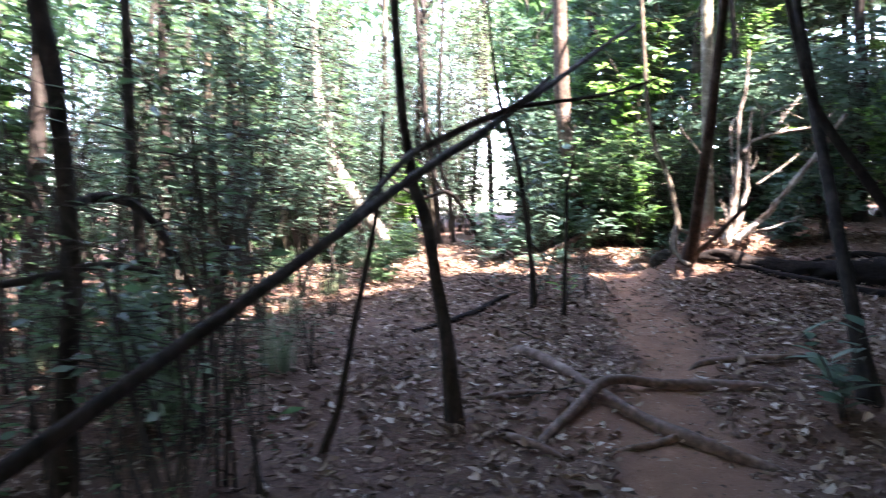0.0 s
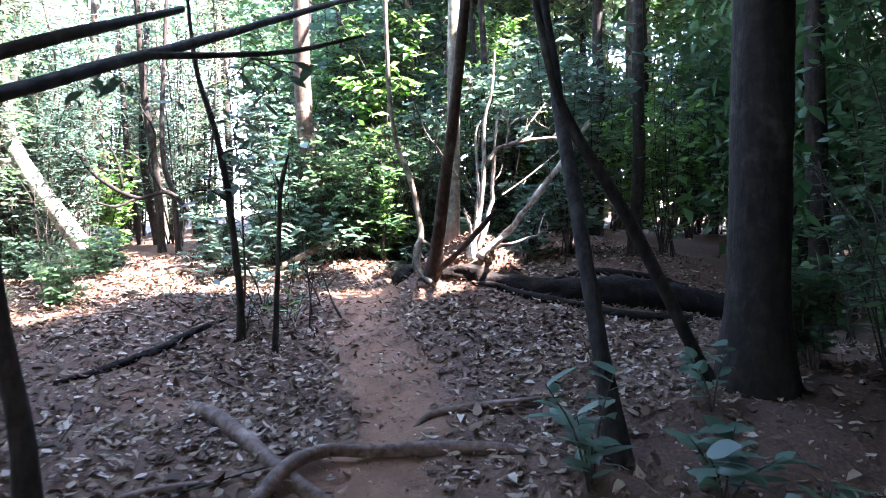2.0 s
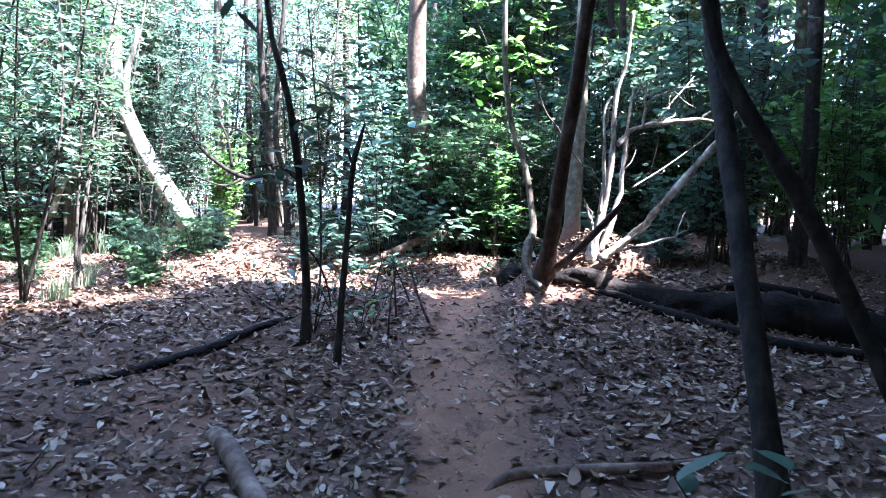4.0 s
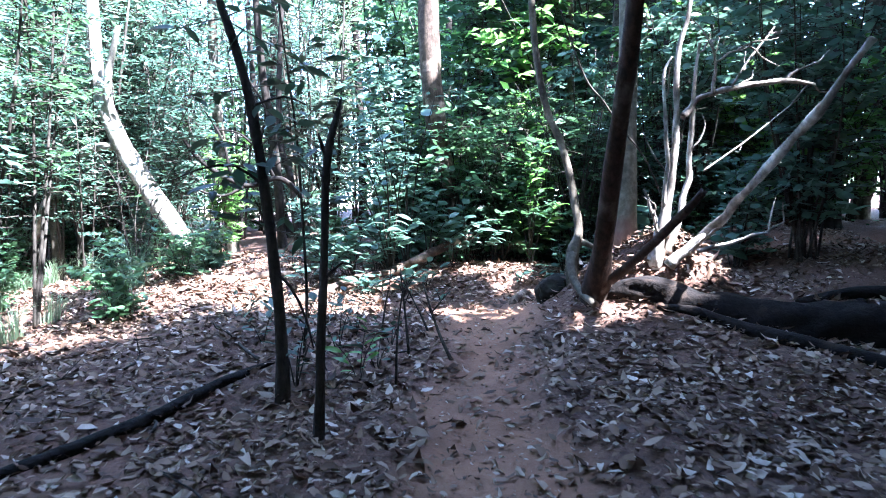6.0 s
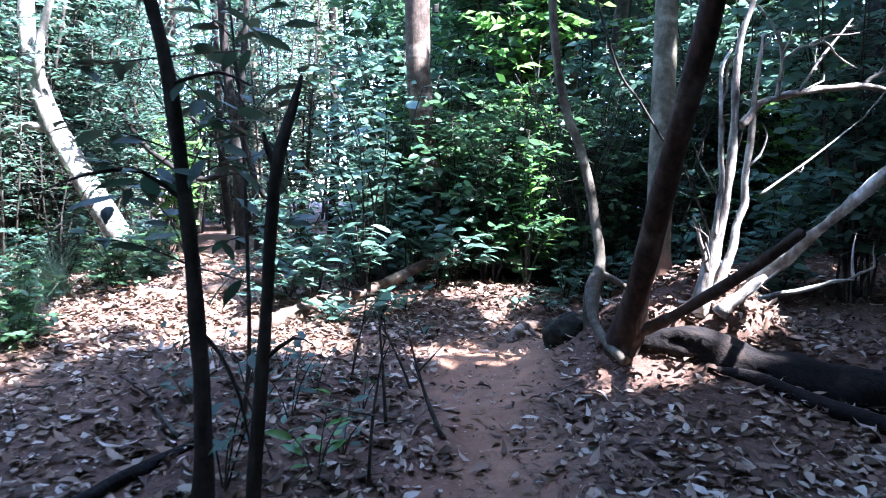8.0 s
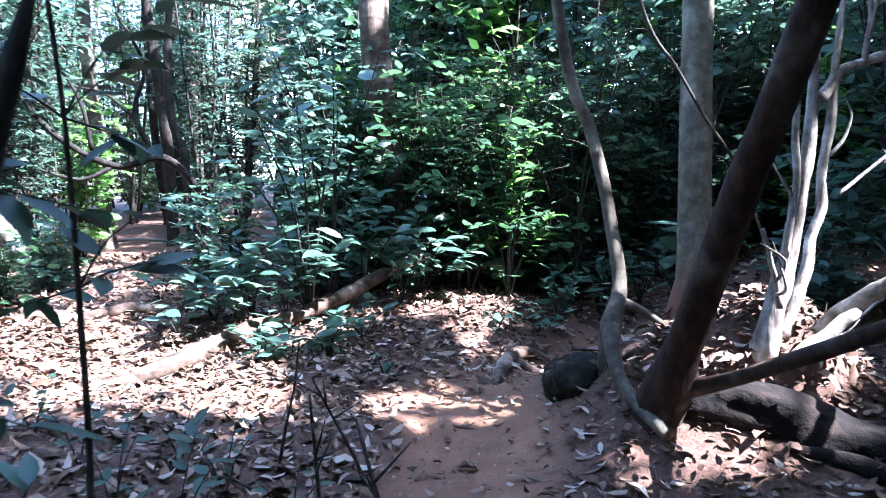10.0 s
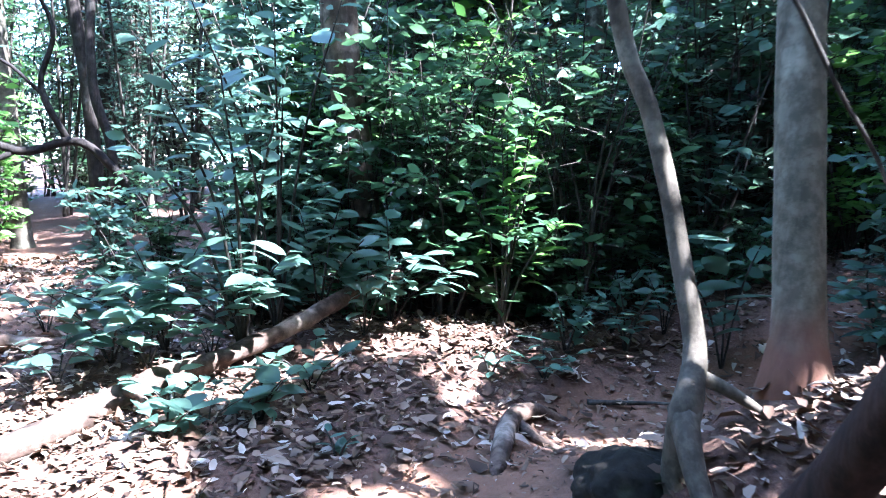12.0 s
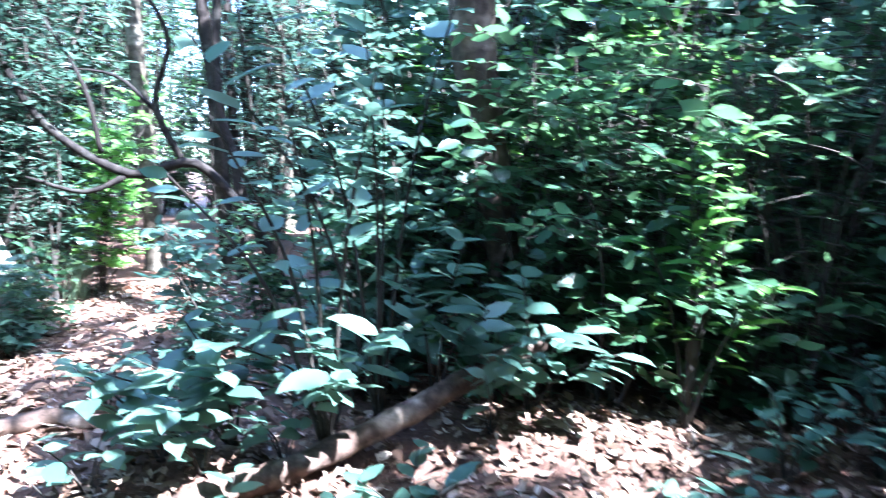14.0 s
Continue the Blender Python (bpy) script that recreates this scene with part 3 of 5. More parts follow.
# Stems beyond the thicket, seen against the light.
BACK = [((-0.2, 18.9), (-0.4, 18.9, 4.0), 0.1), ((0.22, 15.0), (-0.05, 15.0, 3.2), 0.05), ((-0.3, 18.0), (-0.6, 18.0, 3.6), 0.09), ((-1.0, 16.0), (-1.25, 16.0, 4.0), 0.095),
        ((-0.1, 15.6), (-0.38, 15.4, 4.2), 0.07), ((-0.7, 18.5), (-1.0, 18.5, 4.0), 0.07), ((-3.2, 14.5), (-3.5, 14.8, 4.0), 0.07), ((-4.3, 17), (-4.2, 17, 5), 0.11), ((-5.6, 13), (-5.4, 13.1, 4), 0.08),
        ((-3.0, 9.2), (-3.1, 9.4, 4), 0.06), ((-4.5, 7.5), (-4.3, 7.6, 4), 0.09), ((-2.6, 6.2), (-2.8, 6.3, 4), 0.05), ((-3.6, 4.4), (-3.5, 4.6, 4), 0.07), ((6.4, 9.8), (6.5, 9.9, 4), 0.09),
        ((7.5, 7.6), (7.4, 7.7, 4.5), 0.12), ((6.2, 5.4), (6.3, 5.4, 4), 0.06), ((7.0, 11.8), (7.1, 12, 5), 0.1), ((5.2, 12.6), (5.3, 12.7, 4), 0.07), ((4.3, 13.6), (4.2, 13.6, 5), 0.06),
        ((8.8, 9.2), (8.9, 9.4, 5), 0.15), ((3.4, 15.5), (3.3, 15.6, 5), 0.12), ((6.0, 16.5), (6, 16.6, 5), 0.14), ((1.2, 17.5), (1.1, 17.5, 5), 0.08), ((9.5, 14), (9.4, 14, 5), 0.13)]
for k, ((bx, by), top, r) in enumerate(BACK):
    line = [(bx, by, h(bx, by)), tuple((np.array((bx, by, h(bx, by))) + np.array(top)) / 2 + np.array((0.06 * math.sin(k * 2.1), 0, 0))), top,
            (top[0] + 0.2 * math.sin(k), top[1] + 0.2 * math.cos(k), 7.0)]
    tree(line, [r * 1.1, r, r * 0.9, r * 0.6], M_BARK if k % 3 else M_BARK_GREY, "slim forest tree standing in the undergrowth", above(line, 2.6, 1000 if bx > -0.9 or by < 12 else 160, 2.2, 0.3),
         "forest trees", seed=100 + k, seg=9)
low_limb = [(0.75, 14.4, h(0.75, 14.4)), (0.5, 14.2, 1.7), (0.1, 14.05, 2.15), (-0.4, 14.0, 2.05), (-1.0, 13.9, 2.4), (-1.4, 13.9, 3.0)]
tree(low_limb, [0.05, 0.042, 0.038, 0.036, 0.03, 0.02], M_BARK_SHADED, "low crooked tree bent over the clearing", None, seed=98, limbs=[
    ([(0.0, 14.05, 2.15), (-0.2, 14.0, 2.6), (-0.1, 14.0, 3.1), (-0.35, 13.9, 3.6)], [0.03, 0.026, 0.02, 0.01]), ([(-0.4, 14.0, 2.05), (-0.7, 13.9, 1.9), (-1.1, 13.8, 2.0)], [0.026, 0.02, 0.01]),
    ([(-0.6, 13.95, 2.2), (-0.7, 13.9, 2.7), (-1.0, 13.9, 3.2)], [0.024, 0.018, 0.008]), ([(-0.2, 14, 2.55), (-0.5, 14, 2.8), (-0.9, 14, 2.85)], [0.018, 0.014, 0.006])])
# Taller trees that make the canopy, round about.
rng = np.random.default_rng(31)
count = 0
for gx in np.arange(-13, 17, 4.3):
    for gy in np.arange(-9, 30, 4.3):
        x, y = gx + rng.uniform(-1.4, 1.4), gy + rng.uniform(-1.4, 1.4)
        open_side = x < 0.5 and y > 12
        if min(path_distance(x, y, TRAIL), path_distance(x, y, SIDE)) < 1.1 or (abs(x - 2) < 2.6 and 1 < y < 12.5):
            x += 3.2 if x > 1.5 else -3.0
        if min(path_distance(x, y, TRAIL), path_distance(x, y, SIDE)) < 0.9:
            continue
        r, top = rng.uniform(0.05, 0.13) * (0.6 if x < 1 else 1), rng.uniform(7.5, 9.5)
        if -7 < x < 0 and 2 < y < 26 and count % 2:
            x = -8 - abs(x) * 0.3
        line = [(x, y, h(x, y)), (x + rng.normal(0, 0.15), y + rng.normal(0, 0.15), 3.0), (x + rng.normal(0, 0.3), y + rng.normal(0, 0.3), top)]
        count += 1
        tree(line, [r * 1.2, r, r * 0.6], M_BARK if count % 4 else M_BARK_GREY, "tall forest tree holding up the canopy", ((gx, gy, top + 1), 3.3, 2.0, 500 if open_side else 3600 if x > 4.5 and y < 12 else 2300, 0.38),
             "forest trees", seed=300 + count, seg=9)


# Added trees: dense crowns, mostly unseen, that keep the trail's first stretch in shade.
for k, (x, y, cx, cy, cz, r, n) in enumerate([(5.9, 2.6, 5.4, 2.3, 6.3, 3.0, 5200), (4.6, 0.4, 3.4, 1.0, 7.2, 2.8, 4600), (7.4, 3.6, 7.2, 3.4, 6.8, 3.0, 5200), (-2.2, 0.2, -1.5, 1.0, 7.0, 2.8, 2000), (5.2, -2.4, 5.2, -1.6, 7.0, 3.0, 4600), (6.9, 5.6, 6.0, 4.6, 7.4, 2.6, 4200), (3.4, -3.6, 2.6, -2.6, 6.4, 2.8, 4600), (8.6, 0.6, 8.2, 0.6, 6.0, 2.8, 4600), (-1.6, -4.2, -0.8, -3.4, 6.4, 2.8, 4200),
                                                    (5.1, 3.4, 4.6, 3.9, 5.6, 2.0, 5600), (7.9, 5.0, 7.6, 5.2, 5.6, 2.6, 5200), (4.9, 1.6, 4.4, 2.0, 4.6, 1.8, 4200), (3.9, 1.2, 3.4, 2.8, 4.9, 1.5, 3000)]):
    line = [(x, y, h(x, y)), (x + 0.1, y, 2.8), (cx, cy, cz - 1.2)]
    tree(line, [0.13, 0.1, 0.07], M_BARK, "added tree whose dense crown blocks light from the trail", ((cx, cy, cz), r, 1.5, n, 0.36), "forest trees", seed=700 + k, seg=9)


# Low, thick-leaved trees added to block skylight from the sides and behind.
for k, (x, y) in enumerate([(8.6, 8.2), (9.2, 6.0), (8.4, 3.6), (9.0, 1.2), (7.6, -1.4), (6.0, -4.4), (3.0, -6.4), (-0.6, -6.6), (-4.0, -5.2), (9.8, 10.4), (10.6, 3.0), (7.0, 1.2)]):
    z = h(x, y)
    tree([(x, y, z), (x + 0.1, y, z + 1.0), (x, y + 0.1, z + 2.2)], [0.08, 0.06, 0.04], M_BARK, "added low tree, leafy to the ground, blocking side light", ((x, y, z + 2.6), 1.9, 2.6, 2600, 0.26), "forest trees", seed=800 + k, seg=8)


# ---- undergrowth ----
def shrub_plan(seed, tall, spread, stems, sprays, leaf, per=7, low=0.15):
    """Stems that fan out from one root, with leafy sprays along them. Returns one Geo a stem and the leaves."""
    g = np.random.default_rng(seed)
    wood, at, way, up, size = [], [], [], [], []
    fine_wood = Geo()
    for s in range(stems):
        a = g.uniform(0, 6.28)
        lean = g.uniform(0.15, 1.0) * spread
        tip = np.array((math.cos(a) * lean, math.sin(a) * lean, tall * g.uniform(0.75, 1.05)))
        bend = tip * np.array((0.3, 0.3, 0.5)) + g.normal(0, 0.05 * tall, 3) * np.array((1, 1, 0.3))
        foot = np.array((g.normal(0, 0.04), g.normal(0, 0.04), -0.06))
        r = 0.004 + 0.003 * tall
        geo = Geo().tube([foot, bend, tip], [r, r * 0.7, r * 0.25], 6, 0.06, 0.25, seed + s)
        for _ in range(sprays):
            k = g.uniform(low, 1.0)
            b = (1 - k) ** 2 * foot + 2 * k * (1 - k) * (bend * 1.0) + k * k * tip
            d = unit(np.array((g.normal(), g.normal(), g.uniform(-0.1, 0.5))))
            ln = g.uniform(0.18, 0.42) * (0.5 + 0.3 * tall ** 0.5)
            e = b + d * ln + np.array((0, 0, -0.12 * ln))
            fine_wood.tube([b, (b + e) / 2 + np.array((0, 0, 0.06 * ln)), e], [r * 0.4, r * 0.28, r * 0.1], 4, 0.0, 0.3)
            side = unit(np.cross(d, (0, 0, 1)))
            for q in range(per):
                f = (q + 1) / per
                sg = 1 if q % 2 else -1
                at.append(b + (e - b) * f + np.array((0, 0, 0.06 * ln * (1 - (2 * f - 1) ** 2))))
                way.append(d * (0.5 if q < per - 1 else 2) + side * sg * g.uniform(0.5, 1.0) + np.array((0, 0, g.uniform(-0.55, 0.3))))
                up.append(np.array((g.normal(0, 0.55), g.normal(0, 0.55), 1)))
                size.append(leaf * g.choice((0.55, 0.8, 1.0, 1.35)) * g.uniform(0.85, 1.15))
        wood.append(geo)
    return wood, fine_wood, (np.array(at), np.array(way), np.array(up), np.array(size))


def shrub(seed, at, tall, spread, stems, sprays, leaf, material, label, fine=True, slim=0.42, name="shrub", per=7, low=0.15, group="undergrowth"):
    ob = thing(name, (0, 0, 0), label, "shrub" if name == "shrub" else "tree" if name == "young_tree" else "plant", group)
    wood, fine_wood, (p, w, u, s) = shrub_plan(seed, tall, spread, stems, sprays, leaf, per, low)
    for geo in wood:
        part("stem", geo, M_TWIG, ob)
    part("branchwork", fine_wood, M_TWIG, ob, kind="stuff")
    part("foliage", Geo().leaves(p, w, u, s, s * slim, fine, np.random.default_rng(seed).uniform(-0.02, 0.15, len(s))), material, ob, kind="stuff")
    ob.location = at
    return ob


# Patterns of undergrowth, each set down first where it is wanted and copied from there.
LOW = [shrub(500 + k, (x, y, h(x, y)), t, sp, st, spr, lf, mt, "low leafy shrub on the forest floor", None, 0.54)
       for k, (x, y, t, sp, st, spr, lf, mt) in enumerate([
           (3.6, 11.9, 0.9, 0.5, 7, 13, 0.1, M_LEAF), (1.75, 11.9, 1.1, 0.6, 7, 14, 0.105, M_LEAF_TEAL), (4.4, 12.0, 0.8, 0.6, 8, 11, 0.085, M_LEAF), (2.6, 12.0, 1.3, 0.6, 7, 14, 0.09, M_LEAF)])]
MID = [shrub(520 + k, (x, y, h(x, y)), t, sp, st, spr, lf, mt, "tall leafy shrub in the thicket", None, 0.56)
       for k, (x, y, t, sp, st, spr, lf, mt) in enumerate([
           (3.2, 12.6, 2.3, 0.8, 8, 22, 0.1, M_LEAF), (2.0, 13.0, 2.7, 0.9, 8, 24, 0.105, M_LEAF_TEAL), (4.6, 12.9, 2.4, 0.9, 9, 22, 0.09, M_LEAF), (2.0, 13.4, 2.2, 0.8, 8, 20, 0.095, M_LEAF_LIME)])]
TALL = [shrub(540 + k, (x, y, h(x, y)), t, sp, st, spr, lf, mt, "young forest tree with leafy sprays down its stem", False, 0.45, "young_tree", 8, 0.2)
        for k, (x, y, t, sp, st, spr, lf, mt) in enumerate([
            (2.9, 13.6, 5.2, 1.1, 4, 48, 0.17, M_LEAF), (4.0, 14.2, 6.0, 1.3, 4, 52, 0.19, M_LEAF_TEAL), (1.6, 14.4, 5.4, 1.2, 4, 48, 0.17, M_LEAF), (5.6, 13.7, 4.6, 1.2, 4, 46, 0.16, M_LEAF_LIME)])]
THIN = [shrub(560 + k, (x, y, h(x, y)), t, sp, st, spr, lf, mt, "thin straggling young tree with few leaves", False, 0.4, "young_tree", 6, 0.25)
        for k, (x, y, t, sp, st, spr, lf, mt) in enumerate([
            (-2.6, 15.5, 4.6, 1.1, 3, 62, 0.11, M_LEAF_TEAL), (-3.6, 12.5, 3.6, 1.2, 4, 46, 0.1, M_LEAF_TEAL), (-1.6, 17.5, 5.4, 1.1, 3, 66, 0.11, M_LEAF)])]
# Far trees whose pale leaf colour stands in for bright haze.
HAZE = [shrub(570 + k, (x, y, h(x, y)), t, sp, st, spr, lf, mt, "slim young tree with leaves paled for sun and haze", False, 0.4, "young_tree", 7, 0.1)
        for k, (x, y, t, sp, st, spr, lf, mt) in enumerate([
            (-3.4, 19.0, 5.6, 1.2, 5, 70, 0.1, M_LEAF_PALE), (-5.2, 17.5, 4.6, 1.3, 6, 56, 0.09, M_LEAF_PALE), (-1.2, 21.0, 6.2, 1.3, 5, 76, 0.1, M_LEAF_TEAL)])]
BRUSH = [shrub(580 + k, (x, y, h(x, y)), t, sp, st, spr, 0.07, M_LEAF, "brush of bare thin stems with a few leaves", False, 0.4, "brush", 2, 0.2, "brush")
         for k, (x, y, t, sp, st, spr) in enumerate([(3.9, 12.4, 2.2, 1.1, 6, 12), (-1.4, 12.4, 1.8, 1.1, 6, 14)])]
rng = np.random.default_rng(77)


def strew(patterns, n, x0, x1, y0, y1, clear=0.6, small=0.75, large=1.25):
    done = 0
    for _ in range(n * 12):
        if done >= n:
            return
        x, y = rng.uniform(x0, x1), rng.uniform(y0, y1)
        if min(path_distance(x, y, TRAIL), path_distance(x, y, SIDE)) < clear or (-0.9 < x < 4.4 and -1 < y < 11.5) or (4 < x < 7 and 6 < y < 9.4):
            continue
        s = rng.uniform(small, large)
        pick, m = patterns[rng.integers(len(patterns))], pose(x, y, h(x, y), rng.normal(0, 3), rng.normal(0, 3), rng.uniform(0, 360))
        done += 1
        if 4 < x < 8.2 and abs((x - 3.75) * 0.377 + (y - 9) * 0.56) < 0.95 and pick in TALL:
            continue
        if 8 < y < 13.8 and -0.5 < (x - 1.4) / (y - 4.3) < -0.15 and pick.name.startswith("young_tree"):
            continue
        copy_thing(pick, m @ Matrix.Scale(s, 4))


strew(LOW, 26, 1.2, 7.0, 11.5, 13.6)
strew(MID, 24, 1.8, 8.0, 12.2, 16.0)
strew(TALL, 30, 1.8, 11.0, 13.2, 21.0, 0.8)
strew(TALL, 24, 5.6, 13.0, 2.5, 13.5, 0.8)
strew(MID, 20, 5.0, 10.0, 9.5, 13.0)
strew(MID, 14, 5.6, 10.0, 1.0, 7.5)
strew(LOW, 14, 4.6, 8.0, 2.0, 6.5)
strew(THIN, 26, -8.0, -0.9, 11.5, 22.0, 0.7)
strew(LOW, 9, -6.0, -0.6, 13.5, 17.0, 0.5)
strew(THIN, 22, -8.0, -1.6, 1.0, 11.5)
strew(LOW, 16, -6.5, -1.6, 2.5, 7.0, 0.6, 0.5, 0.9)
strew(MID, 12, -10.0, -4.8, 2.0, 12.0)
strew(TALL, 18, -13.0, -5.0, -2.0, 15.0)
strew(TALL, 16, -10.0, 12.0, 21.0, 27.0)
strew(TALL, 14, -8.0, 10.0, -9.0, -3.0, 1.4)
strew(LOW, 8, -5.0, 6.0, -5.0, -1.5, 1.4)
strew(THIN, 26, -9.0, 0.3, 14.5, 25.0, 0.6, 0.9, 1.5)
strew(LOW, 26, -9.0, 0.5, 15.5, 25.0, 0.5, 1.0, 1.7)
strew(MID, 12, -10.0, -0.5, 18.0, 27.0, 0.8)
for k, (x, y) in enumerate([(-1.0, 2.6), (-1.4, 3.0), (-0.9, 3.3), (-1.9, 2.6), (-1.3, 4.4), (-1.6, 1.9), (-2.4, 4.0), (-1.0, 5.2), (-2.2, 5.6)]):
    copy_thing(BRUSH[k % 2], pose(x, y, h(x, y), 0, 0, 61 * k) @ Matrix.Scale(0.42 + 0.05 * (k % 4), 4))
strew(THIN, 20, -7.5, -0.6, 12.0, 18.0, 0.6, 0.8, 1.3)
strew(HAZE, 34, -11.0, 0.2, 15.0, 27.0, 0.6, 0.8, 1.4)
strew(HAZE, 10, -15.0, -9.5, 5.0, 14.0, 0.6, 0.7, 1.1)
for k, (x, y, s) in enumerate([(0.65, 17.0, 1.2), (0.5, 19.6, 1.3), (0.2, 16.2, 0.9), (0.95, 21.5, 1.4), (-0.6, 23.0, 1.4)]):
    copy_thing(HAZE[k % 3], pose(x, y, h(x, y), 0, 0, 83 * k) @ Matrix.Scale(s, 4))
strew(TALL, 10, 8.6, 12.0, 4.0, 9.5, 0.8, 0.6, 0.9)
strew(BRUSH, 14, 1.5, 6.5, 11.6, 13.5)
strew(BRUSH, 8, -6.0, -2.0, 11.0, 17.0, 0.5, 0.5, 0.9)
strew(BRUSH, 12, -4.0, -1.0, 1.0, 8.0)
strew(BRUSH, 8, 5.0, 8.0, 2.0, 12.0)
# Growth added to the right, behind and in a ring, to block low skylight.
strew(TALL, 16, 5.0, 12.0, -4.0, 4.0, 1.0)
for k in range(64):
    a, r = radians(-150 + 250 * (k + 0.5) / 64 - 20), 13 + 5 * ((k * 37) % 11) / 11
    x, y = 2 + r * math.cos(a), 5 + r * math.sin(a)
    copy_thing(TALL[k % 4], pose(x, y, h(x, y), 0, 0, 77 * k) @ Matrix.Scale(1.35 + 0.06 * (k % 7), 4))
strew(MID, 10, 5.0, 9.0, -3.0, 4.0, 1.0)
strew(TALL, 10, -5.0, 5.0, -7.0, -2.5, 1.4)
for x, y, k, s in ((-1.7, 4.2, 2, 0.5), (-2.3, 3.0, 3, 0.6), (-0.6, 12.7, 1, 0.6), (-1.1, 12.7, 2, 0.6), (-0.7, 13.2, 0, 0.7), (-1.8, 12.5, 1, 0.6), (-2.6, 11.6, 0, 0.6), (0.75, 12.3, 1, 0.7), (0.95, 12.9, 3, 0.7), (3.3, 12.0, 0, 0.9), (2.4, 11.95, 2, 0.8), (-0.75, 12.0, 2, 0.8), (-0.85, 10.2, 0, 0.7), (5.0, 10.3, 1, 1.0)):
    copy_thing(LOW[k], pose(x, y, h(x, y), 0, 0, 70 * k + 40 * x) @ Matrix.Scale(s, 4))
for x, y, k, s in ((1.8, 13.5, 1, 1.1), (2.0, 14.6, 2, 1.3), (1.8, 12.5, 1, 0.8), (2.9, 11.95, 0, 0.8), (3.9, 11.9, 2, 0.8), (-0.9, 14.6, 3, 0.9)):
    copy_thing(MID[k], pose(x, y, h(x, y), 0, 0, 50 * k + 90 * x) @ Matrix.Scale(s, 4))


def tuft(seed, tall, blades):
    g = np.random.default_rng(seed)
    geo = Geo()
    for k in range(blades):
        a, ln = g.uniform(0, 6.28), tall * g.uniform(0.6, 1.2)
        out = np.array((math.cos(a), math.sin(a), 0)) * ln * g.uniform(0.15, 0.7)
        side = np.array((-math.sin(a), math.cos(a), 0)) * g.uniform(0.004, 0.009)
        foot = np.array((g.normal(0, 0.06), g.normal(0, 0.06), -0.02))
        v, q = [], []
        for t in (0, 0.35, 0.7, 1.0):
            p = foot + out * t * t + np.array((0, 0, ln * (t - 0.35 * t * t * t)))
            w = side * (1 - 0.85 * t)
            v += [p - w, p + w]
        geo.add(v, [(0, 1, 3, 2), (2, 3, 5, 4), (4, 5, 7, 6)])
    me = geo.mesh("grass_tuft")
    me.materials.append(M_LEAF_PALE)
    ob = tagged(new("grass_tuft", me), "tuft of pale arching forest grass", "grass", "grass tufts")
    return ob


TUFTS = [tuft(41, 0.7, 70), tuft(42, 0.5, 60), tuft(43, 0.9, 60)]
for ob, (x, y) in zip(TUFTS, ((-1.0, 10.6), (-1.6, 9.8), (-1.3, 12.0))):
    ob.location = (x, y, h(x, y))
strew(TUFTS, 26, -5.0, -0.5, 8.6, 16.0, 0.35, 0.5, 0.9)
strew(TUFTS, 10, -4.5, -1.2, 4.5, 8.6, 0.35, 0.5, 0.9)

# ---- roots across the trail ----
def lay(pts, up=0.0):
    """Points (x, y, above the ground) laid on the ground."""
    return [(x, y, h(x, y) + z + up) for x, y, z in pts]


def ground_limb(name, pts, radii, material, label, category, group="", seed=0, rough=0.07, seg=10, branches=()):
    line = lay(pts)
    x, y, z = line[0]
    ob = thing(name, (x, y, z), label, category, group)
    part("stem", Geo().tube(line, radii, seg, rough, 0.06, seed), material, ob)
    for k, (bp, br) in enumerate(branches):
        part("side_branch", Geo().tube(lay(bp), br, 8, rough, 0.06, seed + k + 1), material, ob)
    return ob


ground_limb("root", [(0.55, 6.0, -0.02), (0.66, 5.75, 0.035), (0.86, 5.2, 0.03), (1.04, 4.7, 0.02), (1.25, 4.4, 0.03), (1.42, 4.15, 0.035), (1.6, 4.0, 0.03), (1.8, 3.86, 0.0), (1.95, 3.75, -0.05)],
            [0.04, 0.052, 0.05, 0.04, 0.044, 0.05, 0.04, 0.03, 0.02], M_ROOT, "worn brown tree root lying across the trail", "root", "trail roots", 41,
            branches=[([(1.4, 4.17, 0.03), (1.22, 4.08, 0.015), (1.05, 4.04, 0.0), (0.84, 3.97, -0.03)], [0.026, 0.022, 0.018, 0.01])])
ground_limb("root", [(0.5, 4.05, -0.04), (0.58, 4.15, 0.01), (0.86, 4.5, 0.04), (1.04, 4.72, 0.07), (1.25, 4.95, 0.06), (1.55, 5.03, 0.04), (1.85, 5.0, 0.03), (2.2, 4.83, 0.02), (2.5, 4.65, -0.05)],
            [0.03, 0.032, 0.036, 0.04, 0.036, 0.036, 0.045, 0.035, 0.02], M_ROOT, "arched brown root stepping across the trail", "root", "trail roots", 42)
ground_limb("root", [(0.2, 4.7, -0.02), (0.35, 4.72, 0.015), (0.55, 4.72, 0.02), (0.74, 4.78, -0.02)], [0.016, 0.022, 0.022, 0.015], M_ROOT, "thin root surfacing among dry leaves", "root", "trail roots", 43)
ground_limb("root", [(0.28, 4.22, -0.03), (0.4, 4.1, 0.02), (0.55, 4.02, 0.02), (0.7, 3.9, -0.02)], [0.02, 0.032, 0.032, 0.02], M_ROOT, "short thick root half buried in red soil", "root", "trail roots", 44)
ground_limb("root", [(1.85, 5.35, -0.02), (2.0, 5.42, 0.02), (2.3, 5.35, 0.03), (2.7, 5.4, 0.03), (3.1, 5.5, -0.02)], [0.018, 0.026, 0.026, 0.024, 0.015], M_ROOT, "winding root among leaf litter", "root", "trail roots", 45)
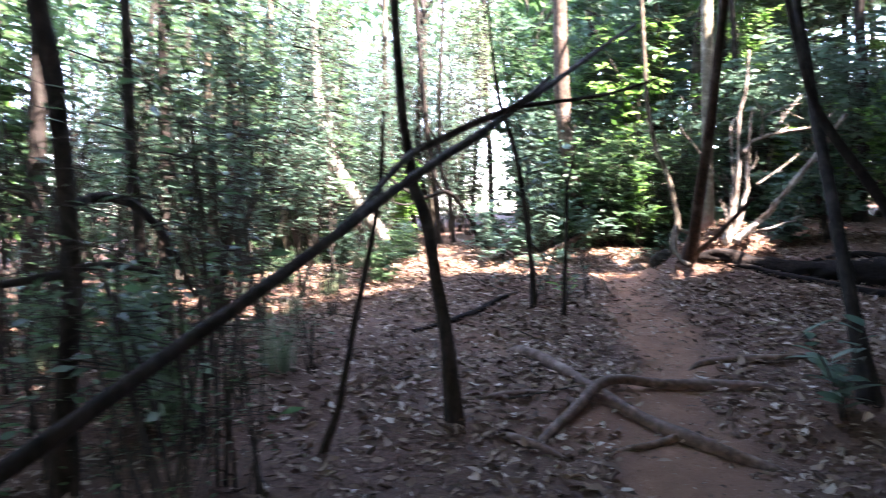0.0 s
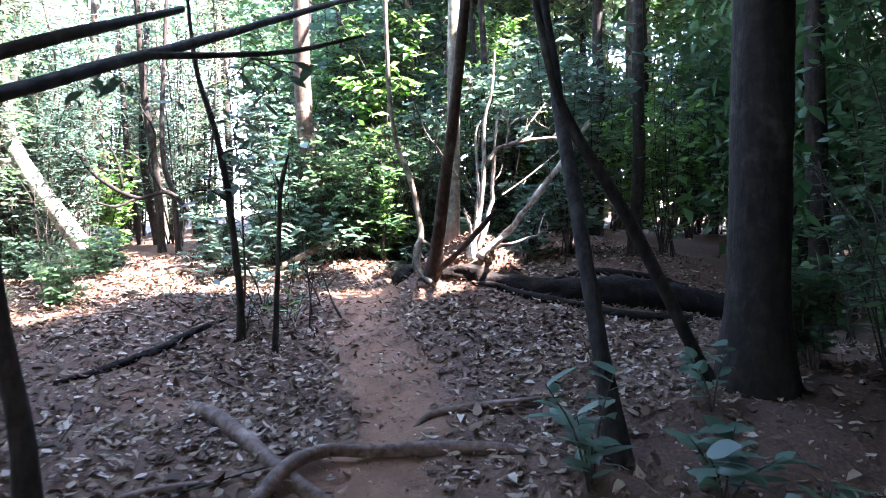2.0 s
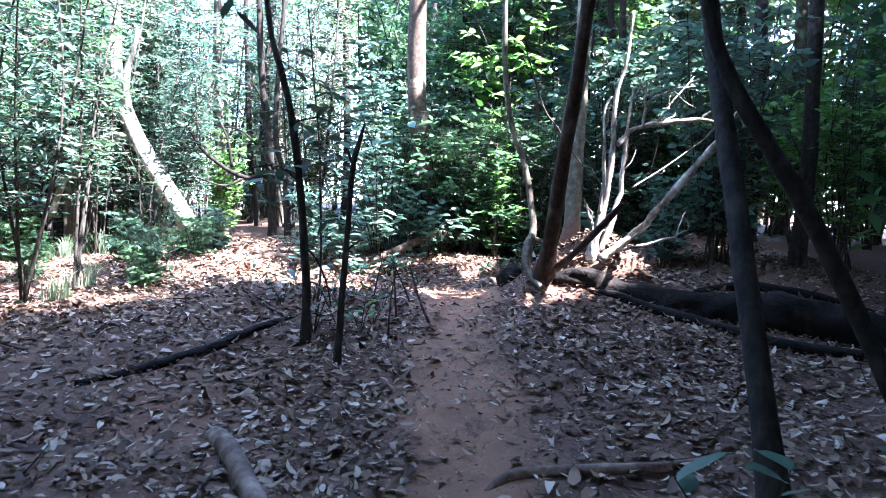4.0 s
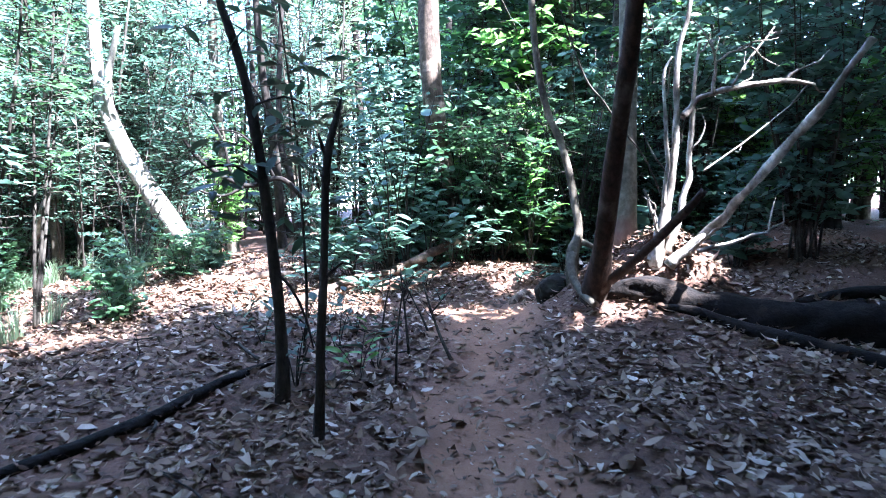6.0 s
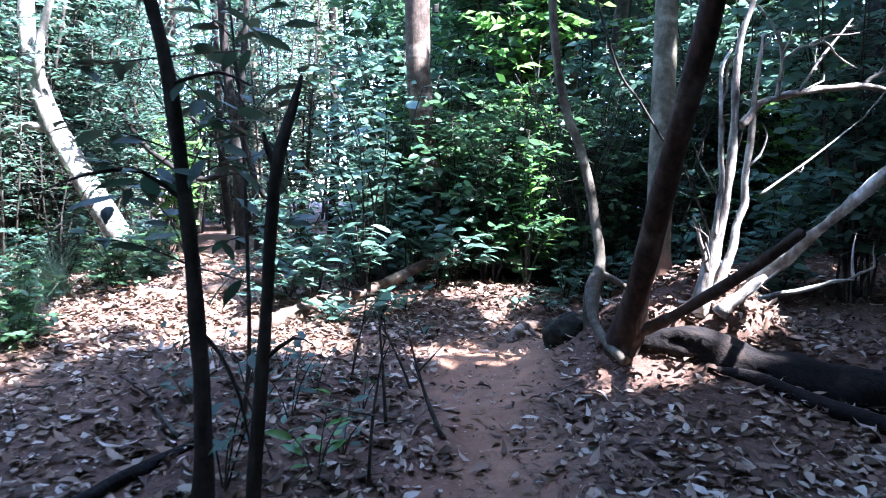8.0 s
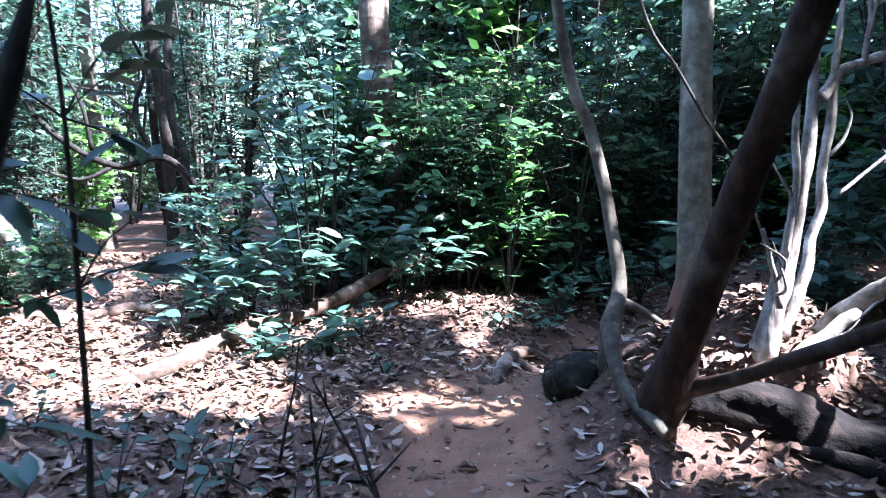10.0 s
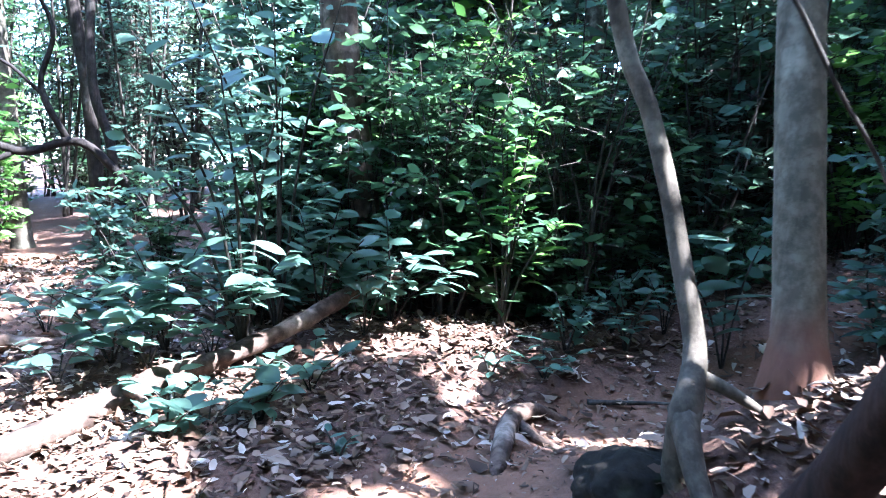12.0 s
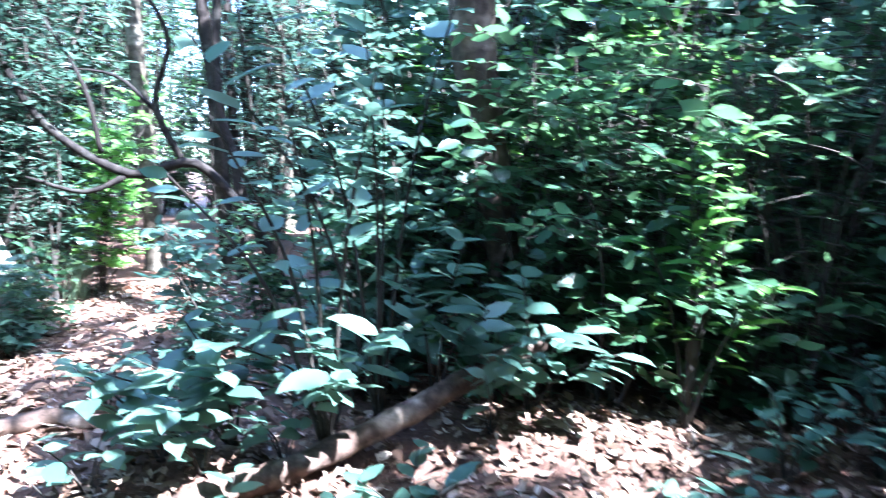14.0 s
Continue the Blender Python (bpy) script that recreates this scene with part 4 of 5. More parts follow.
ground_limb("root", [(2.66, 9.9, -0.03), (2.75, 10.1, 0.03), (2.86, 10.35, 0.04), (2.95, 10.5, 0.05), (3.1, 10.62, 0.04), (3.3, 10.66, -0.03)], [0.03, 0.045, 0.05, 0.05, 0.04, 0.025], M_LOG,
            "pale sunlit root bent over the trail", "root", "trail roots", 46, branches=[([(2.93, 10.48, 0.04), (2.98, 10.3, 0.02), (3.08, 10.1, -0.02)], [0.03, 0.025, 0.015])])

# ---- fallen wood ----
ground_limb("fallen_log", [(3.14, 8.74, -0.04), (3.24, 8.7, -0.01), (3.45, 8.58, 0.01), (3.65, 8.47, -0.05), (3.92, 8.33, -0.04), (4.32, 8.12, 0.05), (5.0, 7.75, 0.11), (5.8, 7.35, 0.09), (6.6, 7.05, 0.1)],
            [0.04, 0.08, 0.12, 0.13, 0.15, 0.17, 0.2, 0.2, 0.17], M_ROTTEN, "large dark rotting log lying on leaf litter", "log", seed=51, rough=0.16, seg=20,
            branches=[([(4.3, 8.2, 0.18), (4.7, 8.02, 0.3), (5.2, 7.8, 0.33), (5.7, 7.55, 0.3)], [0.03, 0.045, 0.04, 0.02])])
ground_limb("fallen_log", [(3.42, 8.42, 0.0), (3.6, 8.26, 0.02), (3.8, 8.06, 0.02), (4.05, 7.72, 0.03), (4.5, 7.3, 0.04), (5.1, 6.9, 0.04)], [0.025, 0.04, 0.045, 0.05, 0.055, 0.045], M_ROTTEN, "thin dark log beside a larger one", "log", seed=52)
ground_limb("fallen_log", [(0.3, 10.05, -0.05), (0.6, 10.31, 0.03), (0.86, 10.54, 0.05), (1.08, 10.77, 0.04), (1.3, 10.95, 0.05), (1.52, 11.08, 0.06), (1.74, 11.2, 0.1), (1.95, 11.3, 0.15), (2.13, 11.42, 0.2), (2.35, 11.58, 0.27), (2.55, 11.72, 0.33)],
            [0.035, 0.06, 0.066, 0.058, 0.056, 0.052, 0.05, 0.055, 0.05, 0.052, 0.04], M_LOG, "long sun-bleached brown log propped under the shrub", "log", seed=53, rough=0.2,
            branches=[([(1.1, 10.78, 0.06), (1.2, 10.62, 0.12), (1.26, 10.5, 0.1)], [0.024, 0.018, 0.008])])
ground_limb("fallen_log", [(-0.6, 11.3, -0.03), (-0.3, 11.42, 0.02), (0.0, 11.42, 0.01), (0.3, 11.55, 0.03), (0.5, 11.52, 0.01), (0.85, 11.62, -0.02)], [0.03, 0.05, 0.042, 0.046, 0.04, 0.02], M_LOG, "pale fallen branch across the clearing", "log", seed=55)
ground_limb("fallen_branch", [(-0.3, 6.6, 0.0), (0.0, 6.88, 0.015), (0.2, 7.1, 0.03), (0.35, 7.32, 0.02), (0.6, 7.68, 0.03), (0.85, 8.0, 0.0)], [0.022, 0.034, 0.03, 0.034, 0.028, 0.02], M_ROTTEN, "dark branch lying in leaf litter", "branch", seed=56, rough=0.16)


def lump():
    """The low dark rounded boulder at the foot of the thin tree, half sunk in the soil."""
    cx, cy = 2.96, 9.34
    cz = h(cx, cy) - 0.05
    bm = bmesh.new()
    bmesh.ops.create_icosphere(bm, subdivisions=5, radius=1)
    for v in bm.verts:
        n = 1 + 0.2 * noise.noise(v.co * 1.4) + 0.12 * noise.noise(v.co * 3.6) + 0.05 * noise.noise(v.co * 11)
        v.co = Vector((v.co.x * 0.19 * n, v.co.y * 0.2 * n, v.co.z * 0.16 * n))
    me = bpy.data.meshes.new("boulder")
    bm.to_mesh(me)
    bm.free()
    me.shade_smooth()
    me.materials.append(M_MOSS)
    rock = tagged(new("boulder", me), "low dark mossy boulder half sunk beside the thin tree", "rock")
    rock.location = (cx, cy, cz)


lump()
# A thin liana that crosses in front of the grey trunk.
liana = thing("liana", (3.8, 9.05, h(3.8, 9.05)), "thin dry liana slanting across the grey trunk", "liana")
part("stem", Geo().tube([(2.9, 9.12, 3.2), (3.09, 9.1, 2.68), (3.24, 9.1, 2.49), (3.39, 9.1, 2.28), (3.55, 9.1, 2.09), (3.65, 9.1, 1.91), (3.75, 9.08, 1.65), (3.79, 9.05, 1.35), (3.8, 9.05, h(3.8, 9.05) - 0.02)], [0.007, 0.008, 0.008, 0.008, 0.007, 0.007, 0.008, 0.009, 0.011], 7, 0.12, 0.06, 5), M_TWIG, liana)
# The bleached dead tree and its sunlit boughs behind the log.
dead = thing("dead_tree", (3.56, 8.78, h(3.56, 8.78)), "bleached dead tree with bare forking boughs in sun", "tree")
part("trunk", Geo().tube([(3.54, 8.78, h(3.54, 8.78) - 0.1)] + [(3.53, 8.74, 1.3), (3.6, 8.74, 1.6), (3.66, 8.75, 1.93), (3.69, 8.76, 2.27), (3.695, 8.78, 2.62), (3.73, 8.8, 2.86), (3.8, 8.8, 3.13), (3.86, 8.85, 3.61)], [0.08, 0.058, 0.042, 0.032, 0.025, 0.021, 0.019, 0.017, 0.012], 10, 0.2, 0.05, 3), M_DEAD, dead)


def crooked(pts, radii, seed, wob=0.007):
    g = np.random.default_rng(seed)
    p = np.array(pts, float)
    out, rad = [p[0]], [radii[0]]
    for i in range(len(p) - 1):
        out += [(p[i] + p[i + 1]) / 2 + g.normal(0, wob, 3), p[i + 1]]
        rad += [(radii[i] + radii[i + 1]) / 2 * g.uniform(0.8, 1.1), radii[i + 1]]
    return Geo().tube(out, rad, 8, 0.2, 0.05, seed)


for k, (p, r) in enumerate([
        ([(3.62, 8.9, 1.08), (3.8, 8.8, 1.3), (3.97, 8.59, 1.56), (4.08, 8.2, 1.9), (4.2, 7.8, 2.25), (4.3, 7.5, 2.6)], [0.034, 0.034, 0.035, 0.034, 0.03, 0.02]),
        ([(3.63, 8.78, 1.3), (3.75, 8.8, 1.6), (3.82, 8.82, 1.86), (3.84, 8.83, 2.2), (3.86, 8.85, 2.5), (3.92, 8.88, 2.9)], [0.036, 0.026, 0.022, 0.02, 0.017, 0.01]),
        ([(3.58, 8.72, 1.66), (3.61, 8.72, 1.98), (3.6, 8.74, 2.3), (3.59, 8.76, 2.62), (3.66, 8.78, 2.77)], [0.018, 0.016, 0.015, 0.013, 0.008]),
        ([(3.75, 8.8, 2.33), (3.89, 8.85, 2.47), (4.13, 8.9, 2.55), (4.42, 8.95, 2.61), (4.66, 8.95, 2.64), (4.9, 8.95, 2.61)], [0.026, 0.022, 0.022, 0.02, 0.022, 0.014]),
        ([(4.03, 8.88, 2.51), (4.05, 8.88, 2.73), (4.01, 8.88, 2.93)], [0.018, 0.014, 0.009]),
        ([(4.66, 8.95, 2.64), (4.74, 8.95, 2.71), (4.94, 8.95, 2.8)], [0.014, 0.011, 0.006]),
        ([(4.04, 8.88, 2.75), (4.17, 8.9, 2.84), (4.33, 8.9, 2.89)], [0.009, 0.007, 0.004]),
        ([(4.19, 8.9, 2.58), (4.37, 8.95, 2.82), (4.59, 9, 3.07)], [0.01, 0.008, 0.006]),
        ([(3.48, 8.6, 1.46), (3.43, 8.6, 1.64), (3.38, 8.6, 1.78)], [0.014, 0.012, 0.01]),
        ([(3.58, 8.62, 1.22), (3.69, 8.6, 1.32), (3.84, 8.58, 1.44)], [0.04, 0.034, 0.026]),
        ([(3.74, 8.5, 1.33), (3.93, 8.4, 1.39), (4.05, 8.32, 1.45), (4.15, 8.28, 1.47)], [0.016, 0.014, 0.012, 0.008]),
        ([(3.97, 8.9, 1.93), (4.36, 9, 2.17), (4.87, 9.1, 2.53)], [0.008, 0.007, 0.004])]):
    bough = part("branch", crooked(p, r, 60 + k), M_DEAD, dead)
    g = np.random.default_rng(160 + k)
    q = np.array(p, float)
    for _ in range(2):
        i = g.integers(1, len(q))
        b = q[i - 1] + (q[i] - q[i - 1]) * g.uniform(0.3, 1)
        e = b + unit(unit(q[i] - q[i - 1]) + g.normal(0, 0.4, 3)) * g.uniform(0.15, 0.4)
        part("twig", crooked([b, (b + e) / 2 + g.normal(0, 0.03, 3), e], [0.008, 0.006, 0.002], 200 + k), M_DEAD, bough)

# The long pole that leans across the trail's left side, and a second one above it.
pole = thing("leaning_pole", (-1.65, 0.1, h(-1.65, 0.1)), "long bare dead stem leaning up across the trees", "branch")
part("stem", Geo().tube([(-1.65, 0.1, h(-1.65, 0.1)), (-1.38, 0.63, 0.62), (-0.86, 1.62, 1.06), (-0.43, 2.44, 1.43), (-0.1, 3.1, 1.73), (0.22, 3.67, 1.98), (0.87, 4.91, 2.53), (1.52, 6.14, 3.09), (1.9, 6.9, 3.4)],
                        [0.024, 0.024, 0.022, 0.021, 0.021, 0.022, 0.021, 0.018, 0.012], 9, 0.12, 0.16, 71), M_BARK, pole)
part("side_branch", Geo().tube([(0.45, 4.12, 2.18), (0.71, 4.2, 2.22), (1.01, 4.2, 2.26), (1.3, 4.2, 2.35)], [0.016, 0.012, 0.011, 0.006], 7, 0.08), M_BARK, pole)
part("side_branch", Geo().tube([(-0.36, 2.6, 1.5), (-0.15, 3.25, 1.82), (0.0, 3.32, 1.9), (0.16, 3.34, 1.98), (0.36, 3.36, 2.06), (0.6, 3.9, 2.3)], [0.014, 0.017, 0.02, 0.019, 0.017, 0.012], 7, 0.08), M_BARK, pole)


# ---- plants near the trail, leaf by leaf ----
def leaf_mesh(name, length, width, material, curl=0.16):
    me = Geo().leaves([(0, 0, 0)], [(1, 0, 0)], [(0, 0, 1)], length, width, None, curl).mesh(name)
    me.materials.append(material)
    return me


BROAD = [leaf_mesh("leaf", 0.15, 0.09, M_LEAF_TEAL, 0.06), leaf_mesh("leaf", 0.12, 0.08, M_LEAF_TEAL, 0.14), leaf_mesh("leaf", 0.19, 0.09, M_LEAF_TEAL, 0.1)]
# Blades in the deepened greens, for twigs and seedlings that should read as shaded.
SHADY = [leaf_mesh("leaf", 0.12, 0.055, M_LEAF_SHADED, 0.06), leaf_mesh("leaf", 0.1, 0.05, M_LEAF_SHADED, 0.14), leaf_mesh("leaf", 0.14, 0.055, M_LEAF_SHADED, 0.1)]
SLIM = [leaf_mesh("leaf", 0.14, 0.055, M_LEAF, 0.1), leaf_mesh("leaf", 0.12, 0.05, M_LEAF_LIME, 0.06), leaf_mesh("leaf", 0.16, 0.055, M_LEAF_LIME, 0.14)]


def turn_to(way, up):
    x = Vector(way).normalized()
    y = Vector(up).cross(x).normalized()
    z = x.cross(y)
    return Matrix((x, y, z)).transposed().to_4x4()


def plant(at, tips, leaves, label, seed, per=9, r=0.008, scale=1.0, name="plant", group="", start=0.25, stem_mat=None):
    """A plant of a few bowed stems, each leaf an object of its own."""
    g = np.random.default_rng(seed)
    x, y = at[:2]
    z = at[2] if len(at) > 2 else h(x, y)
    ob = thing(name, (x, y, z), label, "plant", group)
    for k, tip in enumerate(tips):
        foot, end = np.array((x, y, z - 0.03)), np.array((x + tip[0], y + tip[1], z + tip[2]))
        mid = (foot + end) / 2 + np.array((-0.12 * tip[0], -0.12 * tip[1], 0.1 * abs(tip[2])))
        part("stem", Geo().tube([foot, mid, end], [r, r * 0.7, r * 0.3], 6, 0.05, 0.1, seed + k), stem_mat or M_TWIG, ob)
        d = unit(end - foot)
        for q in range(per):
            f = start + (1 - start) * (q + 0.6) / per
            p = (1 - f) ** 2 * foot + 2 * f * (1 - f) * mid + f * f * end
            a = g.uniform(0, 6.28)
            way = np.array((math.cos(a), math.sin(a), g.uniform(-0.5, 0.2))) + d * 0.5
            lf = new("leaf", leaves[g.integers(len(leaves))])
            lf.parent = ob
            lf.matrix_local = Matrix.Translation(Vector(p) - Vector((x, y, z))) @ turn_to(way, (g.normal(0, 0.3), g.normal(0, 0.3), 1)) @ Matrix.Scale(scale * g.uniform(0.65, 1.25), 4)
    return ob


plant((1.6, 11.55), [(0.0, -0.75, 0.62), (-0.3, -0.65, 0.55), (0.25, -0.6, 0.6), (-0.1, -0.4, 0.8), (-0.5, -0.7, 0.45), (0.1, -0.85, 0.5)], BROAD, "sunlit broad-leaved shrub arching over a fallen log", 81, 14, name="shrub", start=0.5)
plant((2.05, 11.75), [(0.2, -0.6, 0.6), (0.45, -0.55, 0.5), (0.1, -0.4, 0.85), (-0.15, -0.55, 0.75)], BROAD, "broad-leaved shrub in half shade", 82, 14, name="shrub", start=0.5)
plant((1.2, 11.35), [(-0.25, -0.45, 0.5), (0.08, -0.5, 0.5), (-0.1, -0.3, 0.6), (-0.45, -0.3, 0.4), (0.2, -0.35, 0.62), (-0.05, -0.6, 0.36)], BROAD, "sunlit broad-leaved shrub beside the clearing", 83, 13, name="shrub", start=0.45)
plant((0.95, 11.2), [(-0.15, -0.3, 0.35), (0.12, -0.35, 0.3), (-0.3, -0.1, 0.4), (0.25, -0.2, 0.35)], BROAD, "low sunlit broad-leaved plant", 105, 9)
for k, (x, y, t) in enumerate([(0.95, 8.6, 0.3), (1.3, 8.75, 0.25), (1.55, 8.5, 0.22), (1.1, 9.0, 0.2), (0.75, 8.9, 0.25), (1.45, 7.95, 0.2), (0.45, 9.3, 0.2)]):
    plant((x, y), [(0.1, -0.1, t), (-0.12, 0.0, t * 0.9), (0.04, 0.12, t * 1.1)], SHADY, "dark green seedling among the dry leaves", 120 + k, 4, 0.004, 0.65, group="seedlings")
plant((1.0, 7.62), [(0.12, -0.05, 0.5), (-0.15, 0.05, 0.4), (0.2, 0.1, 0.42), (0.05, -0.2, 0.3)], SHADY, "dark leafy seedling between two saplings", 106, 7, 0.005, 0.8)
plant((0.82, 7.51, 1.97), [(-0.35, -0.1, 0.05), (0.3, -0.15, 0.12), (-0.25, 0.05, -0.25), (0.4, 0.0, -0.12)], SHADY, "leafy twigs on the sapling, coloured dark like a silhouette", 107, 6, 0.004, 1.15, "leafy_twig", "leafy twigs")
plant((0.88, 7.49, 1.56), [(-0.35, -0.1, 0.08), (0.3, -0.1, -0.1), (-0.2, 0.1, 0.25)], SHADY, "leafy twigs on the sapling, coloured dark like a silhouette", 108, 6, 0.004, 1.1, "leafy_twig", "leafy twigs")
plant((0.66, 7.53, 2.67), [(0.35, -0.1, 0.05), (0.4, 0.0, -0.25), (-0.3, 0.0, -0.1)], SHADY, "leafy twigs on the sapling, coloured dark like a silhouette", 109, 6, 0.004, 1.1, "leafy_twig", "leafy twigs")
plant((1.72, 10.55), [(0.1, -0.1, 0.22), (-0.12, -0.05, 0.2), (0.02, 0.1, 0.26), (0.14, 0.06, 0.2)], BROAD, "green seedling with large drooping leaves", 84, 6)
plant((1.35, 10.35), [(0.1, -0.08, 0.15), (-0.1, -0.06, 0.16), (0.0, 0.1, 0.18)], BROAD, "low green seedling among dry leaves", 85, 6, scale=0.8)
plant((2.5, 11.7), [(0.1, -0.5, 0.5), (0.3, -0.45, 0.4), (-0.1, -0.35, 0.7), (-0.2, -0.55, 0.4)], BROAD, "broad-leaved shrub over the leaf litter", 86, 12, name="shrub", start=0.45)
plant((3.2, 11.55), [(-0.1, -0.1, 1.3), (0.15, -0.1, 1.1), (0.0, 0.1, 1.5), (-0.25, 0.0, 0.9), (0.3, -0.15, 0.7), (-0.05, -0.25, 1.25), (0.1, -0.2, 1.4)], SLIM, "slender shrub with sunlit yellow-green leaves", 87, 22, 0.01, name="shrub", start=0.4)
plant((3.5, 11.2), [(0.1, -0.1, 0.3), (-0.15, -0.05, 0.28), (0.2, 0.1, 0.32), (-0.05, 0.1, 0.36), (0.3, -0.05, 0.25)], BROAD, "low dark-green ground plant", 88, 9, scale=0.7)
plant((3.95, 11.3), [(0.1, -0.1, 0.4), (-0.2, -0.05, 0.35), (0.25, 0.1, 0.4), (-0.05, 0.1, 0.5)], BROAD, "leafy ground plant beside the trail", 89, 10, scale=0.75)
plant((1.62, 11.25), [(-0.1, -0.5, 1.45), (-0.35, -0.45, 1.35), (0.2, -0.5, 1.5), (-0.6, -0.3, 1.2)], BROAD, "sapling with long arching large leaves", 103, 10, 0.012, 0.95, "sapling", start=0.55)
plant((4.4, 10.95), [(-0.1, -0.1, 0.8), (0.2, -0.1, 0.9), (-0.3, 0.0, 0.6)], BROAD, "large-leaved plant in the shade", 90, 8, scale=1.5, name="shrub")
plant((2.05, 10.15), [(0.05, -0.03, 0.1), (-0.05, 0.03, 0.12)], BROAD, "tiny seedling in the litter", 91, 4, scale=0.5)
plant((2.95, 10.95), [(0.05, -0.05, 0.12), (-0.06, 0.02, 0.14)], BROAD, "small bluish seedling at the trail's edge", 92, 5, scale=0.6)
plant((2.45, 4.3), [(-0.25, 0.0, 0.55), (0.1, -0.05, 0.6), (0.0, 0.15, 0.35), (-0.05, -0.1, 0.3)], BROAD, "leafy teal-green plant at the tree's foot", 93, 10, scale=1.0)
plant((3.0, 4.0), [(-0.2, -0.1, 0.3), (0.1, 0.05, 0.35), (0.2, -0.15, 0.25), (-0.1, 0.15, 0.3)], BROAD, "leafy plant in deep shade", 94, 10, scale=1.1)
plant((3.05, 3.5), [(-0.16, -0.05, 0.28), (0.12, 0.05, 0.3), (0.26, 0.02, 0.26), (-0.3, 0.06, 0.22), (0.02, -0.15, 0.24)], BROAD, "low plant with broad teal-green leaves in deep shade", 204, 5, scale=0.85, start=0.6)
plant((3.55, 4.75), [(-0.2, -0.05, 0.35), (0.15, 0.05, 0.4), (-0.05, 0.15, 0.3)], BROAD, "leafy plant beside the thick trunk", 95, 8, scale=0.9)
plant((1.35, 7.7), [(0.1, -0.1, 0.3), (-0.15, 0.0, 0.25), (0.05, 0.1, 0.35)], SLIM, "thin leafy seedling beside the saplings", 96, 6, 0.004, 0.7)
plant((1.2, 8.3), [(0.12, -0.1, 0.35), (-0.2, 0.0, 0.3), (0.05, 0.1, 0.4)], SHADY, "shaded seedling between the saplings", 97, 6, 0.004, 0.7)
plant((0.7, 8.4), [(0.1, -0.1, 0.25), (-0.15, 0.0, 0.2)], BROAD, "low seedling in the litter", 98, 6, 0.004, 0.7)
plant((1.8, 11.6), [(-0.05, -0.65, 1.75), (-0.45, -0.5, 1.8), (0.3, -0.4, 1.9), (-0.75, -0.4, 1.65), (0.0, -0.3, 1.5)], BROAD, "tall sapling with long hanging leaves over the thicket", 130, 6, 0.011, 1.3, "sapling", start=0.65)
for k, (x, y, t) in enumerate([(1.45, 11.2, 0.3), (1.97, 10.85, 0.22), (0.98, 11.42, 0.34), (1.32, 10.72, 0.2), (3.73, 11.5, 0.38), (4.3, 11.45, 0.45), (3.28, 10.97, 0.16), (1.5, 10.5, 0.16), (0.5, 11.7, 0.3), (4.0, 11.6, 0.5), (2.3, 11.4, 0.4), (1.15, 11.1, 0.28), (0.75, 11.0, 0.25)]):
    plant((x, y), [(0.16, -0.1, t), (-0.18, -0.06, t * 0.9), (0.03, 0.15, t * 1.15), (-0.05, -0.2, t * 0.8)], BROAD, "leafy green ground plant at the thicket's edge", 140 + k, 5, 0.005, 0.75, group="ground plants", start=0.4)
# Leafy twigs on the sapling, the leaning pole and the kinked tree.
plant((0.85, 7.5, 1.84), [(0.3, -0.1, 0.1), (-0.25, -0.1, 0.05), (0.25, 0.0, 0.3)], SHADY, "leafy twigs on the sapling, coloured dark like a silhouette", 99, 6, 0.004, 1.0, "leafy_twig", "leafy twigs")
plant((0.76, 7.52, 2.3), [(0.35, -0.1, 0.0), (0.3, 0.0, -0.3), (-0.25, -0.1, -0.1)], SHADY, "leafy twigs on the sapling, coloured dark like a silhouette", 100, 6, 0.004, 1.0, "leafy_twig", "leafy twigs")
plant((0.97, 8.1, 2.1), [(0.25, -0.1, 0.12), (0.22, 0.05, -0.1), (-0.22, -0.1, 0.08), (0.3, 0.0, 0.3)], SHADY, "leafy twigs on a thin stem, coloured dark like a silhouette", 112, 6, 0.004, 1.1, "leafy_twig", "leafy twigs")
plant((0.93, 8.1, 2.5), [(0.28, -0.1, 0.05), (0.22, 0.05, 0.2), (-0.2, -0.1, 0.1)], SHADY, "leafy twigs on a thin stem, coloured dark like a silhouette", 113, 6, 0.004, 1.1, "leafy_twig", "leafy twigs")
plant((1.0, 8.1, 1.65), [(0.24, -0.1, 0.06), (-0.2, 0.05, -0.1), (0.2, 0.0, 0.2)], SHADY, "leafy twigs on a thin stem, coloured dark like a silhouette", 114, 5, 0.004, 1.0, "leafy_twig", "leafy twigs")
plant((0.85, 4.2, 2.25), [(0.05, 0.0, -0.22), (0.2, 0.05, -0.1), (-0.12, 0.0, -0.16), (0.4, 0.0, -0.05)], SHADY, "leaves hanging from the bare stem, coloured dark like a silhouette", 101, 5, 0.004, 0.75, "leafy_twig", "leafy twigs")
plant((0.35, 3.95, 2.12), [(-0.1, 0.0, -0.15), (0.1, 0.05, -0.1)], SHADY, "leaves hanging from the bare stem, coloured dark like a silhouette", 102, 4, 0.004, 0.6, "leafy_twig", "leafy twigs")


